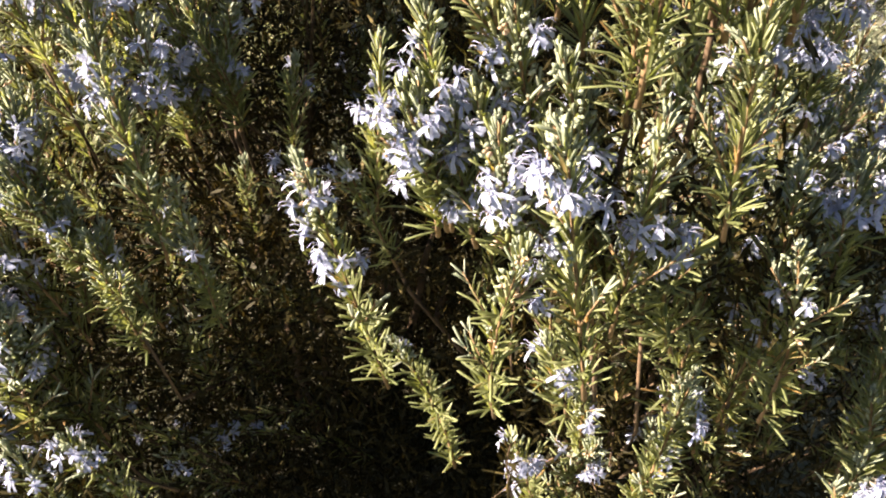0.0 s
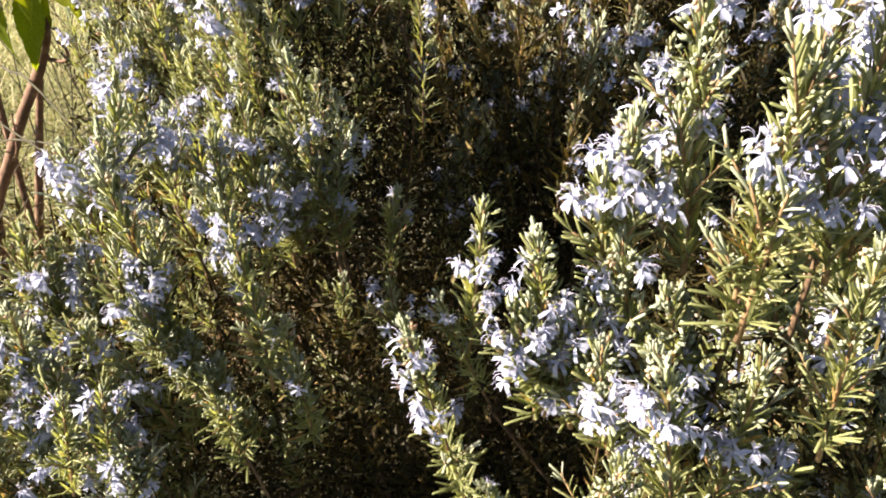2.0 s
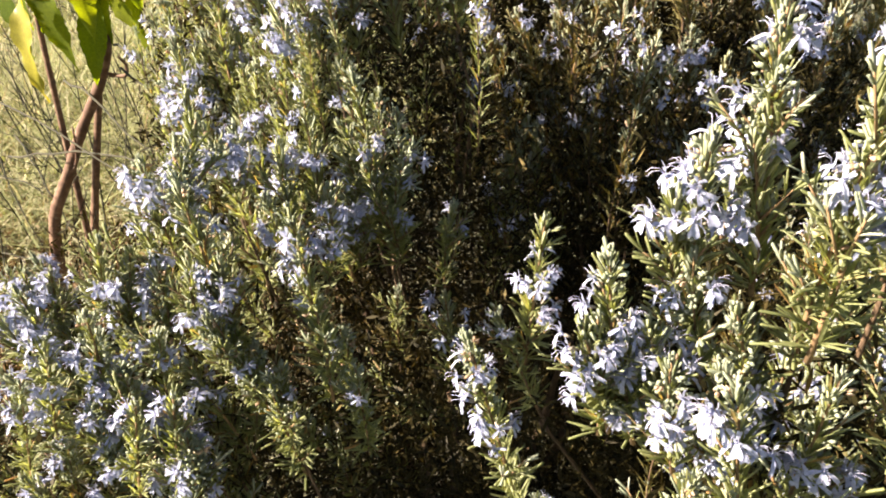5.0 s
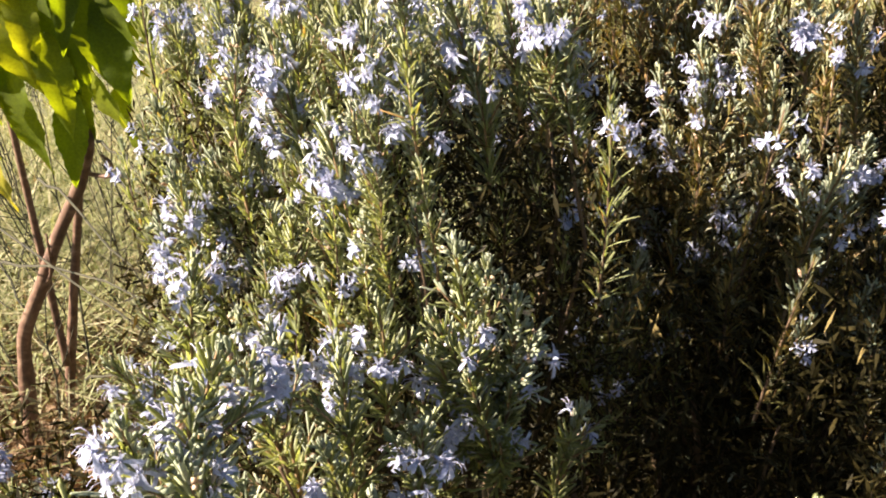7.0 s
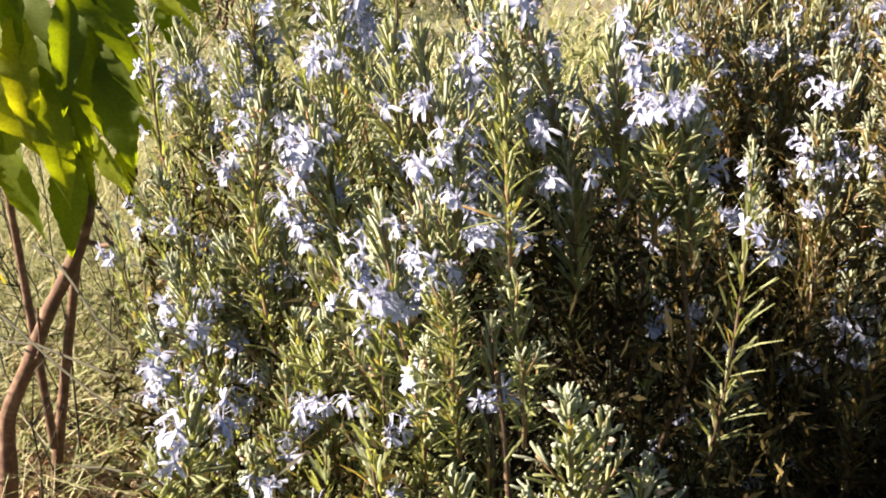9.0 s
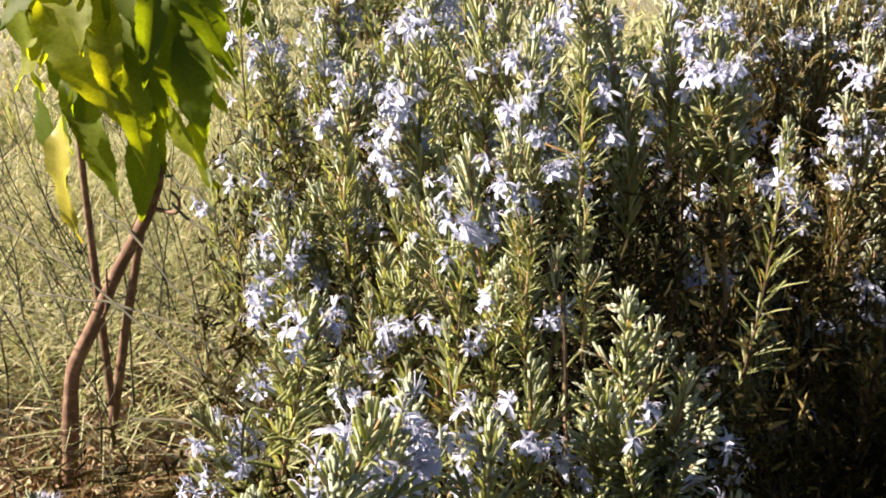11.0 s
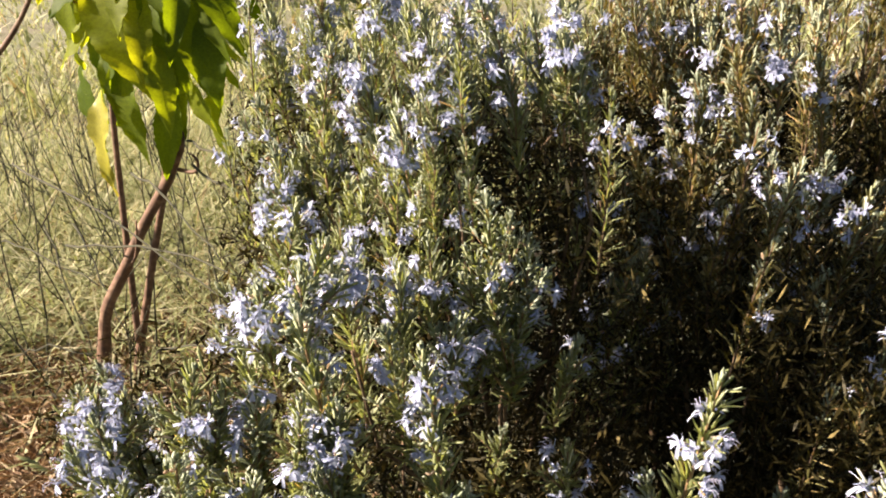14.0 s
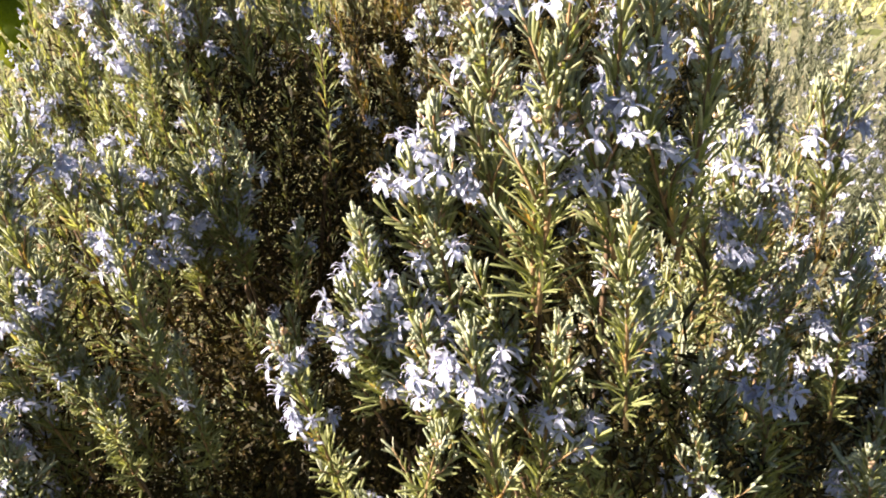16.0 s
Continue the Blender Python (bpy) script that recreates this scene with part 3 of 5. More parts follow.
SHADED_SPRIGS = [
    ((-0.040, 0.970, 0.767), (-0.016, 1.004, 0.636), 0, 0.30, 0),
    ((-0.029, 0.972, 0.834), (-0.026, 0.992, 0.750), 2, 0.20, 0),
    ((-0.068, 0.964, 0.654), (-0.049, 0.995, 0.536), 0, 0.30, 0),
    ((-0.087, 0.961, 0.648), (-0.064, 0.988, 0.545), 0, 0.30, 0),
    ((-0.094, 0.874, 0.728), (-0.078, 0.897, 0.641), 3, 0.10, 0),
    ((0.037, 0.996, 0.778), (0.040, 1.021, 0.667), 3, 0.30, 0),
    ((-0.127, 0.960, 0.848), (-0.117, 0.980, 0.767), 2, 0.10, 0),
    ((-0.064, 0.965, 0.847), (-0.051, 0.985, 0.768), 2, 0.10, 0),
    ((-0.006, 0.977, 0.824), (0.012, 0.999, 0.740), 5, 0.10, 0),
    ((-0.146, 0.956, 0.834), (-0.137, 0.974, 0.764), 3, 0.10, 0),
    ((-0.099, 0.966, 0.863), (-0.089, 0.983, 0.793), 1, 0.10, 0),
]
SHADED_SPRIGS_A = [
    ((-0.052, 0.968, 0.810), (-0.040, 0.989, 0.724), 2, 0.10, 0),
    ((-0.003, 0.977, 0.857), (0.010, 0.994, 0.792), 2, 0.10, 0),
    ((-0.069, 0.972, 0.825), (-0.060, 0.991, 0.749), 4, 0.10, 0),
    ((0.003, 0.979, 0.654), (0.029, 1.006, 0.556), 0, 0.10, 0),
    ((-0.042, 0.970, 0.634), (-0.026, 0.994, 0.537), 0, 0.10, 0),
    ((0.011, 0.980, 0.716), (0.032, 1.003, 0.631), 5, 0.05, 0),
    ((-0.054, 0.884, 0.709), (-0.037, 0.903, 0.637), 6, 0.05, 0),
    ((-0.133, 0.868, 0.733), (-0.124, 0.885, 0.663), 7, 0.05, 0),
    ((-0.018, 0.810, 0.845), (0.008, 0.847, 0.708), 2, 0.10, 0),
    ((0.033, 0.822, 0.851), (0.045, 0.845, 0.762), 9, 0.05, 1),
    ((0.016, 0.818, 0.779), (0.031, 0.839, 0.700), 1, 0.10, 0),
]
SHADED_SPRIGS_B = [
    ((0.070, 0.831, 0.805), (0.087, 0.854, 0.718), 7, 0.05, 0),
    ((-0.036, 0.980, 0.848), (-0.019, 1.006, 0.748), 2, 0.10, 0),
]
SUNNY_SPRIGS = [
    ((-0.287, 0.481, 0.756), (-0.284, 0.499, 0.678), 10, 0.08, 1),
    ((-0.237, 0.551, 0.735), (-0.246, 0.563, 0.674), 7, 0.20, 0),
    ((-0.344, 0.459, 0.692), (-0.349, 0.472, 0.631), 4, 0.30, 0),
    ((-0.313, 0.439, 0.748), (-0.316, 0.451, 0.690), 12, 0.10, 1),
    ((-0.287, 0.445, 0.760), (-0.293, 0.455, 0.708), 7, 0.20, 1),
    ((-0.256, 0.543, 0.715), (-0.264, 0.557, 0.644), 7, 0.20, 0),
    ((-0.345, 0.669, 0.705), (-0.350, 0.684, 0.635), 3, 0.30, 0),
    ((-0.235, 0.561, 0.658), (-0.236, 0.580, 0.574), 6, 0.15, 1),
    ((-0.210, 0.567, 0.662), (-0.213, 0.579, 0.603), 6, 0.05, 0),
    ((-0.527, 0.519, 0.606), (-0.562, 0.536, 0.495), 8, 0.08, 0),
    ((-0.491, 0.527, 0.600), (-0.523, 0.544, 0.493), 7, 0.08, 0),
]
SUNNY_SPRIGS_A = [
    ((-0.357, 0.460, 0.665), (-0.393, 0.475, 0.561), 11, 0.08, 0),
    ((-0.266, 0.423, 0.679), (-0.274, 0.438, 0.607), 9, 0.05, 0),
    ((-0.286, 0.419, 0.687), (-0.295, 0.434, 0.613), 8, 0.05, 0),
    ((-0.342, 0.463, 0.660), (-0.361, 0.480, 0.566), 3, 0.30, 1),
    ((-0.522, 0.520, 0.546), (-0.543, 0.537, 0.451), 7, 0.05, 0),
    ((-0.376, 0.455, 0.678), (-0.396, 0.469, 0.596), 2, 0.30, 0),
    ((-0.311, 0.653, 0.746), (-0.318, 0.673, 0.653), 4, 0.30, 0),
    ((-0.512, 0.522, 0.603), (-0.550, 0.536, 0.508), 8, 0.05, 0),
    ((-0.518, 0.521, 0.562), (-0.560, 0.536, 0.457), 8, 0.05, 1),
    ((-0.404, 0.398, 0.626), (-0.440, 0.412, 0.535), 8, 0.05, 0),
    ((-0.369, 0.405, 0.645), (-0.401, 0.419, 0.554), 4, 0.05, 1),
]
SUNNY_SPRIGS_B = [
    ((-0.432, 0.390, 0.590), (-0.473, 0.404, 0.490), 9, 0.05, 1),
    ((-0.363, 0.406, 0.590), (-0.398, 0.422, 0.490), 9, 0.05, 0),
    ((-0.387, 0.399, 0.562), (-0.426, 0.415, 0.455), 8, 0.05, 1),
    ((-0.325, 0.369, 0.596), (-0.356, 0.383, 0.502), 5, 0.05, 0),
    ((-0.299, 0.374, 0.563), (-0.326, 0.391, 0.465), 9, 0.05, 1),
    ((-0.390, 0.398, 0.515), (-0.431, 0.415, 0.404), 9, 0.02, 0),
    ((-0.299, 0.374, 0.600), (-0.325, 0.389, 0.512), 5, 0.05, 0),
    ((-0.416, 0.393, 0.530), (-0.453, 0.408, 0.432), 4, 0.10, 1),
    ((-0.326, 0.417, 0.620), (-0.352, 0.431, 0.534), 8, 0.05, 0),
    ((-0.282, 0.426, 0.668), (-0.304, 0.440, 0.587), 9, 0.02, 0),
]
CLUMP_SPRIGS = [
    ((-0.087, 0.475, 0.609), (-0.066, 0.499, 0.516), 4, 0.05, 1),
    ((-0.094, 0.387, 0.650), (-0.070, 0.440, 0.425), 15, 0.10, 1),
    ((-0.047, 0.465, 0.691), (-0.063, 0.490, 0.570), 12, 0.25, 0),
    ((-0.013, 0.304, 0.762), (-0.009, 0.329, 0.653), 15, 0.20, 1),
    ((0.027, 0.310, 0.813), (0.030, 0.329, 0.729), 9, 0.20, 1),
    ((0.041, 0.297, 0.738), (0.060, 0.327, 0.616), 12, 0.30, 1),
    ((0.084, 0.282, 0.678), (0.109, 0.309, 0.573), 14, 0.03, 0),
    ((0.124, 0.308, 0.729), (0.124, 0.324, 0.659), 4, 0.35, 1),
    ((0.083, 0.283, 0.845), (0.082, 0.309, 0.729), 9, 0.30, 1),
    ((0.107, 0.286, 0.868), (0.107, 0.308, 0.766), 6, 0.40, 0),
    ((0.061, 0.365, 0.810), (0.055, 0.380, 0.740), 9, 0.15, 1),
]
CLUMP_SPRIGS_A = [
    ((0.186, 0.399, 0.761), (0.196, 0.417, 0.683), 14, 0.02, 0),
    ((0.194, 0.400, 0.726), (0.207, 0.416, 0.660), 10, 0.05, 0),
    ((0.244, 0.405, 0.801), (0.257, 0.421, 0.732), 7, 0.15, 1),
    ((0.229, 0.403, 0.789), (0.242, 0.419, 0.723), 9, 0.10, 0),
    ((0.265, 0.407, 0.657), (0.281, 0.432, 0.555), 14, 0.05, 0),
    ((0.254, 0.322, 0.605), (0.277, 0.345, 0.511), 5, 0.20, 1),
    ((0.165, 0.397, 0.737), (0.176, 0.412, 0.674), 5, 0.20, 0),
    ((0.075, 0.361, 0.500), (0.081, 0.388, 0.378), 3, 0.20, 1),
    ((0.027, 0.359, 0.438), (0.042, 0.387, 0.316), 10, 0.10, 0),
    ((0.088, 0.362, 0.425), (0.091, 0.391, 0.293), 8, 0.10, 1),
    ((0.047, 0.360, 0.526), (0.061, 0.378, 0.445), 6, 0.05, 0),
]
CLUMP_SPRIGS_B = [
    ((0.143, 0.364, 0.474), (0.162, 0.384, 0.386), 5, 0.05, 0),
    ((0.213, 0.366, 0.555), (0.242, 0.387, 0.466), 0, 0.30, 0),
    ((0.229, 0.312, 0.521), (0.274, 0.341, 0.395), 0, 0.30, 0),
    ((0.006, 0.307, 0.722), (0.013, 0.324, 0.646), 9, 0.05, 0),
    ((-0.025, 0.302, 0.724), (-0.020, 0.320, 0.649), 9, 0.05, 0),
    ((0.038, 0.296, 0.707), (0.049, 0.313, 0.637), 8, 0.05, 1),
    ((0.042, 0.312, 0.813), (0.046, 0.321, 0.776), 9, 0.05, 0),
    ((0.085, 0.284, 0.823), (0.096, 0.297, 0.773), 11, 0.10, 0),
    ((0.049, 0.313, 0.866), (0.053, 0.321, 0.832), 9, 0.05, 1),
    ((0.108, 0.287, 0.829), (0.126, 0.302, 0.775), 10, 0.10, 0),
    ((0.125, 0.309, 0.704), (0.144, 0.326, 0.637), 4, 0.10, 0),
]
CLUMP_SPRIGS_C = [
    ((0.015, 0.308, 0.790), (0.022, 0.321, 0.740), 8, 0.02, 0),
    ((-0.003, 0.306, 0.712), (0.007, 0.325, 0.636), 9, 0.05, 0),
    ((0.016, 0.292, 0.711), (0.027, 0.311, 0.635), 9, 0.05, 1),
    ((0.045, 0.298, 0.687), (0.060, 0.319, 0.603), 9, 0.05, 0),
    ((-0.017, 0.303, 0.727), (-0.008, 0.320, 0.660), 8, 0.05, 0),
    ((0.024, 0.309, 0.757), (0.039, 0.328, 0.685), 5, 0.10, 1),
    ((-0.054, 0.388, 0.506), (-0.035, 0.424, 0.348), 2, 0.10, 0),
]

ROOTS = {"main": Vector((-0.22, 0.80, 0.0)), "clump": Vector((0.12, 0.52, 0.0)), "back": Vector((0.06, 1.00, 0.0))}
LABELS = {"main": "dense rosemary bush covered with pale lilac flowers", "clump": "tall rosemary bush with woolly tips and open lilac flowers",
          "back": "shaded rosemary bush with few flowers behind the others"}
PLACED = {"main": [(p, 1) for p in LEFT_BLOSSOM + LOW_BLOSSOM + SIDE_BLOSSOM + TOP_BLOSSOM] + [(p, 0) for p in MAIN_TIPS] + [(p, 2) for p in HOLLOW],
          "clump": [(p, 1) for p in CLUMP_BLOSSOM + FRONT_BLOSSOM] + [(p, 0) for p in CLUMP_TIPS],
          "back": [(p, 1) for p in BACK_BLOSSOM] + [(p, 0) for p in BACK_TIPS]}

# side shoots round the two upright spires beside the dark gap
SPIRE_SPRIGS = [
    ((-0.168, 0.572, 0.728), (-0.178, 0.585, 0.670), 2, 0.45, 1),
    ((-0.211, 0.552, 0.726), (-0.199, 0.570, 0.670), 1, 0.45, 0),
    ((-0.156, 0.568, 0.702), (-0.176, 0.588, 0.660), 3, 0.35, 1),
    ((-0.194, 0.550, 0.690), (-0.188, 0.578, 0.620), 3, 0.30, 0),
    ((-0.172, 0.562, 0.674), (-0.184, 0.588, 0.610), 3, 0.20, 0),
    ((-0.213, 0.550, 0.706), (-0.202, 0.570, 0.650), 5, 0.10, 0),
    ((-0.217, 0.550, 0.664), (-0.202, 0.575, 0.620), 5, 0.10, 0),
    ((-0.229, 0.548, 0.655), (-0.226, 0.572, 0.595), 3, 0.20, 1),
    ((-0.180, 0.552, 0.645), (-0.190, 0.585, 0.590), 0, 0.30, 0),
]
SPRIGS = {"main": SPIRE_SPRIGS + FLANK_SPRIGS + FLANK_SPRIGS_A + FLANK_SPRIGS_B + CROWN_SPRIGS + CROWN_SPRIGS_A + CROWN_SPRIGS_B + SUNNY_SPRIGS + SUNNY_SPRIGS_A + SUNNY_SPRIGS_B, "clump": CLUMP_SPRIGS + CLUMP_SPRIGS_A + CLUMP_SPRIGS_B + CLUMP_SPRIGS_C, "back": SHADED_SPRIGS + SHADED_SPRIGS_A + SHADED_SPRIGS_B}

LEAF_MATS = [NEEDLE, UNDER, WOOL, DEADBUD, SHADE_OLDLEAF]
FLOWER_MATS = [PETAL, CALYX, STAMEN]
LENGTHS = (0.13, 0.16, 0.15, 0.18, 0.12, 0.17, 0.14, 0.16, 0.10, 0.10, 0.21, 0.21)
FINE = [shoot(10 + i, LENGTHS[i], True, i % 2) for i in range(12)]
COARSE = [shoot(50 + i, (0.14, 0.18, 0.16, 0.20, 0.15)[i % 5], False, i % 3 != 2, (0.95, 0.85)[i % 2]) for i in range(10)]
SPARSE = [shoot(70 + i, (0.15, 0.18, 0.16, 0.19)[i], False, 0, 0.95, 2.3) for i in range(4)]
# SPARSE leaves take slot 4, filled in near bushes with the shade-dark colour
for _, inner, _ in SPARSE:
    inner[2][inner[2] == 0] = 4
FLOWERS = [flower(90 + i, True) for i in range(5)]
SMALL_FLOWERS = [flower(110 + i, False) for i in range(3)]
STEM_MESH = [mesh_of("sprig", s[0], [TWIG], True) for s in FINE]
LEAF_MESH = [mesh_of("foliage", s[1], LEAF_MATS, True) for s in FINE]
BROWN_SHADED_MATS = [BROWN_SHADED, UNDER, WOOL, DEADBUD, SHADE_OLDLEAF]
BROWN_SHADED_MESH = [mesh_of("foliage", s[1], BROWN_SHADED_MATS, True) for s in FINE]
FLOWER_MESH = [mesh_of("flower", f, FLOWER_MATS, True) for f in FLOWERS]


def in_hollow(x, y, z):
    """The dark gap between the main bush and the clump in front of it."""
    return -0.215 < x < -0.01 and 0.46 < y < 0.80 and z < 0.80 or -0.13 < x < -0.01 and 0.30 < y <= 0.46


# where the sun reaches through openings in the crown: low green shoots, and the front of the shaded bush
GAPS = [((-0.255, 0.565, 0.445), 0.042), ((-0.20, 0.60, 0.50), 0.036), ((-0.205, 0.572, 0.42), 0.042), ((-0.29, 0.53, 0.50), 0.03), ((-0.02, 0.88, 0.69), 0.026), ((-0.01, 0.90, 0.64), 0.026), ((0.02, 0.93, 0.74), 0.026)]
# and small chinks that let flecks of sun onto the dead leaves of the dark gap
CHINKS = random.Random(12)
GAPS += [((CHINKS.uniform(-0.04, 0.12), CHINKS.uniform(0.64, 0.86), CHINKS.uniform(0.36, 0.58)), 0.011) for _ in range(6)]


def in_gap(p):
    """Whether a point stands in the light that falls through one of the openings."""
    for a, wide in GAPS:
        v = Vector(p) - Vector(a)
        s = v.dot(SUN_FROM)
        if s > 0.03 and (v - SUN_FROM * s).length < wide:
            return True
    return False


def growth(tip, root, rng, lean=0.28):
    """The way in which a shoot with that tip grows: up, and away from the bush's foot."""
    away = (Vector(tip) - root).normalized()
    d = away * lean + Vector((0, 0, 1)) * (1 - lean)
    d += Vector((rng.uniform(-1, 1), rng.uniform(-1, 1), 0)) * 0.12
    return d.normalized()


def flower_places(nodes, count, first, last, rng, turn):
    """Poses of flowers at some of a shoot's nodes, in clusters, more of them on the sunny side."""
    tries = 0
    pool = [n for n in nodes if first < n[0] < last]
    out = []
    while pool and len(out) < count:
        d, foot, a = rng.choice(pool)
        if tries < 200 and rng.random() < 0.5 and (turn @ Vector((math.cos(a), math.sin(a), 0))).dot(Vector((-0.62, -0.78, 0))) < -0.2:
            tries += 1
            continue
        for k in range(rng.randint(2, 3)):
            b = a + rng.uniform(-0.7, 0.7)
            tilt = rng.uniform(-0.7, 0.2)
            m = Matrix.Translation(foot + Vector((math.cos(b), math.sin(b), 0)) * rng.uniform(0.002, 0.009) + Vector((0, 0, rng.uniform(-0.003, 0.005)))) @ Matrix.Rotation(b, 4, "Z") @ Matrix.Rotation(tilt, 4, "Y") @ Matrix.Rotation(rng.uniform(-0.5, 0.5), 4, "X") @ Matrix.Scale(rng.uniform(0.68, 0.92), 4)
            out.append(m)
    return out[:count]


def sprig_pose(tip, d, rng):
    return Matrix.Translation(tip) @ frame_on(d, rng.uniform(0, 6.28)).to_4x4()


def shade_old_leaves(known, others, count, seed, root, front, skirt):
    """Dry old leaves that fill the bush below its green shoots; their near-black is painted shade."""
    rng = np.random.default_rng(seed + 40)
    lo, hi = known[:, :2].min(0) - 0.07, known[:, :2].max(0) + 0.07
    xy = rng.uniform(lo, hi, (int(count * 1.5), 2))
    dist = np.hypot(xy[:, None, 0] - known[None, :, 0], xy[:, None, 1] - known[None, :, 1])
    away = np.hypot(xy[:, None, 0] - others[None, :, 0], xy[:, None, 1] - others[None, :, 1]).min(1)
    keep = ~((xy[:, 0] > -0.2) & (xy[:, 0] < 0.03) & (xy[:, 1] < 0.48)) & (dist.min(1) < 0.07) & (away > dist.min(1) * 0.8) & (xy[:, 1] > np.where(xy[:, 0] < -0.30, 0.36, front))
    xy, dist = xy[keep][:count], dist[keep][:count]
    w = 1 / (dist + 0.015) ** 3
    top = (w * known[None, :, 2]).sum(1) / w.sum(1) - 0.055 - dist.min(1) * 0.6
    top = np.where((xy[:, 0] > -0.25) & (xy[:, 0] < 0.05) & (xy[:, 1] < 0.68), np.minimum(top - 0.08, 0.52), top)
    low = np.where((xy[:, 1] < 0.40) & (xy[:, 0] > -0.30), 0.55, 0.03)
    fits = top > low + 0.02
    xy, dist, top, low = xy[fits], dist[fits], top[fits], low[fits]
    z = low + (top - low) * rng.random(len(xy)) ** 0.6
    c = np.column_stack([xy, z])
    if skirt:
        # near-black leaves added low in front, in place of the shade on the soil
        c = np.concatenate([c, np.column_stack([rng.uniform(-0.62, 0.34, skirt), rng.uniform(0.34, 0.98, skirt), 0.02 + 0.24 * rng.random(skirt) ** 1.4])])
        # close dead growth added in the bush's heart, near-black for the gap's shade
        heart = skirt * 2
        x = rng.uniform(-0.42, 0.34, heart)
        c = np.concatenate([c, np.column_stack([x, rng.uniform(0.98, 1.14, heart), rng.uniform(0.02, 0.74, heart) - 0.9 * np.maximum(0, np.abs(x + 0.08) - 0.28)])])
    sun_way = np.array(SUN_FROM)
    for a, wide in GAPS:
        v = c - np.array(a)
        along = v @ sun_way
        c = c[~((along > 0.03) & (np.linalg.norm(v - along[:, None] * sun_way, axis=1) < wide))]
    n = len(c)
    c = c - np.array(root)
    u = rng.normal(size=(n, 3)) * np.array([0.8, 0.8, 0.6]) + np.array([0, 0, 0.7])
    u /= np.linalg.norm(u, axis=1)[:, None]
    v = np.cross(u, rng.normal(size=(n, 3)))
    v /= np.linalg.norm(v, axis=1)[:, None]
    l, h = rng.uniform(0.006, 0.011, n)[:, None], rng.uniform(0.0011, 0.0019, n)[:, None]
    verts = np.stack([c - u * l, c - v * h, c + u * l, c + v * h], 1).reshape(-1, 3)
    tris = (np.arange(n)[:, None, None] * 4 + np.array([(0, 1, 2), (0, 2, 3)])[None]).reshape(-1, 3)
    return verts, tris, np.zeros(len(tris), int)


def make_bush(key, seed):
    rng = random.Random(seed)
    root = ROOTS[key]
    bush = tagged(new("rosemary_bush"), LABELS[key], "bush", "rosemary bushes")
    bush.empty_display_size = 0.05
    bush.location = root
    to_bush = Matrix.Translation(-root)
    tips, rest, blooms, bare = [], [], [], []
    singles = 0

    def add_sprig(tip, d, scale, count, first, last):
        m = sprig_pose(tip, d, rng) @ Matrix.Scale(scale, 4)
        i = rng.choice((1, 3, 5, 7)) if rng.random() < (0.85 if key == "clump" else 0.6) else rng.randrange(8)
        ob = part("sprig", STEM_MESH[i], bush, m=to_bush @ m)
        part("foliage", BROWN_SHADED_MESH[i] if key == "back" else LEAF_MESH[i], ob)
        for f in flower_places(FINE[i][2], count, first, last, rng, m.to_3x3()):
            part("flower", rng.choice(FLOWER_MESH), ob, m=f)
        foot = m @ Vector((0, 0, -0.12))
        bare.append((foot, d))

    def add_hero(tip, foot, count, first, woolly):
        tip, foot = Vector(tip), Vector(foot)
        seen = (tip - foot).length
        want = max(0.095, seen * 1.25)
        i = min((k for k in range(12) if k % 2 == woolly), key=lambda k: abs(LENGTHS[k] - want) + 0.02 * rng.random())
        m = sprig_pose(tip, tip - foot, rng) @ Matrix.Scale(min(1.12, max(0.82, want / LENGTHS[i])), 4)
        ob = part("sprig", STEM_MESH[i], bush, m=to_bush @ m)
        part("foliage", BROWN_SHADED_MESH[i] if key == "back" else LEAF_MESH[i], ob)
        begin = max(0.012, first * seen)
        for f in flower_places(FINE[i][2], int(count * 1.35), begin, begin + 0.028 + 0.0025 * count, rng, m.to_3x3()):
            part("flower", rng.choice(FLOWER_MESH), ob, m=f)
        bare.append((m @ Vector((0, 0, -0.09)), (tip - foot).normalized()))
        tips.append(tip)

    for row in SPRIGS[key]:
        add_hero(*row)
    stood = [(Vector(a), Vector(b)) for k in SPRIGS for a, b, *_ in SPRIGS[k]]

    def beside_hero(p):
        # the clump's bare low front
        if key == "clump" and p.x < 0.08 and p.y < 0.41 and p.z < 0.65:
            return True
        for a, b in stood:
            s = max(0.0, min(1.0, (p - a).dot(b - a) / (b - a).length_squared))
            if (p - a.lerp(b, s)).length < 0.022:
                return True
        return False

    for p, kind in PLACED[key]:
        p = Vector(p)
        if beside_hero(p) or in_hollow(*p) or any(in_gap(p - Vector((0, 0, q))) for q in (0, 0.05, 0.1)):
            continue
        d = growth(p, root, rng)
        if kind == 1:
            tip = p + d * rng.uniform(0.025, 0.045)
            short = 0.68 if key == "main" and p.x > -0.26 and p.y > 0.58 else 1.0
            add_sprig(tip, d, rng.uniform(0.9, 1.1) * short, {"main": rng.randint(9, 16), "clump": rng.randint(6, 12), "back": rng.randint(6, 11)}[key], 0.014, 0.05)
        elif kind == 0:
            tip = p
            add_sprig(tip, d, rng.uniform(0.95, 1.15), rng.choice((2, 4, 6, 10) if key != "clump" else (2, 4, 8)), 0.02, 0.07)
        else:
            tip = p + d * 0.02
            add_sprig(tip, d, rng.uniform(0.85, 1.05), rng.choice((0, 1, 2)), 0.015, 0.05)
        tips.append(tip)
    # shoots between and below the placed ones
    known = np.array([tuple(t) for t in tips])
    others = np.array([p for k in PLACED if k != key for p, _ in PLACED[k]])
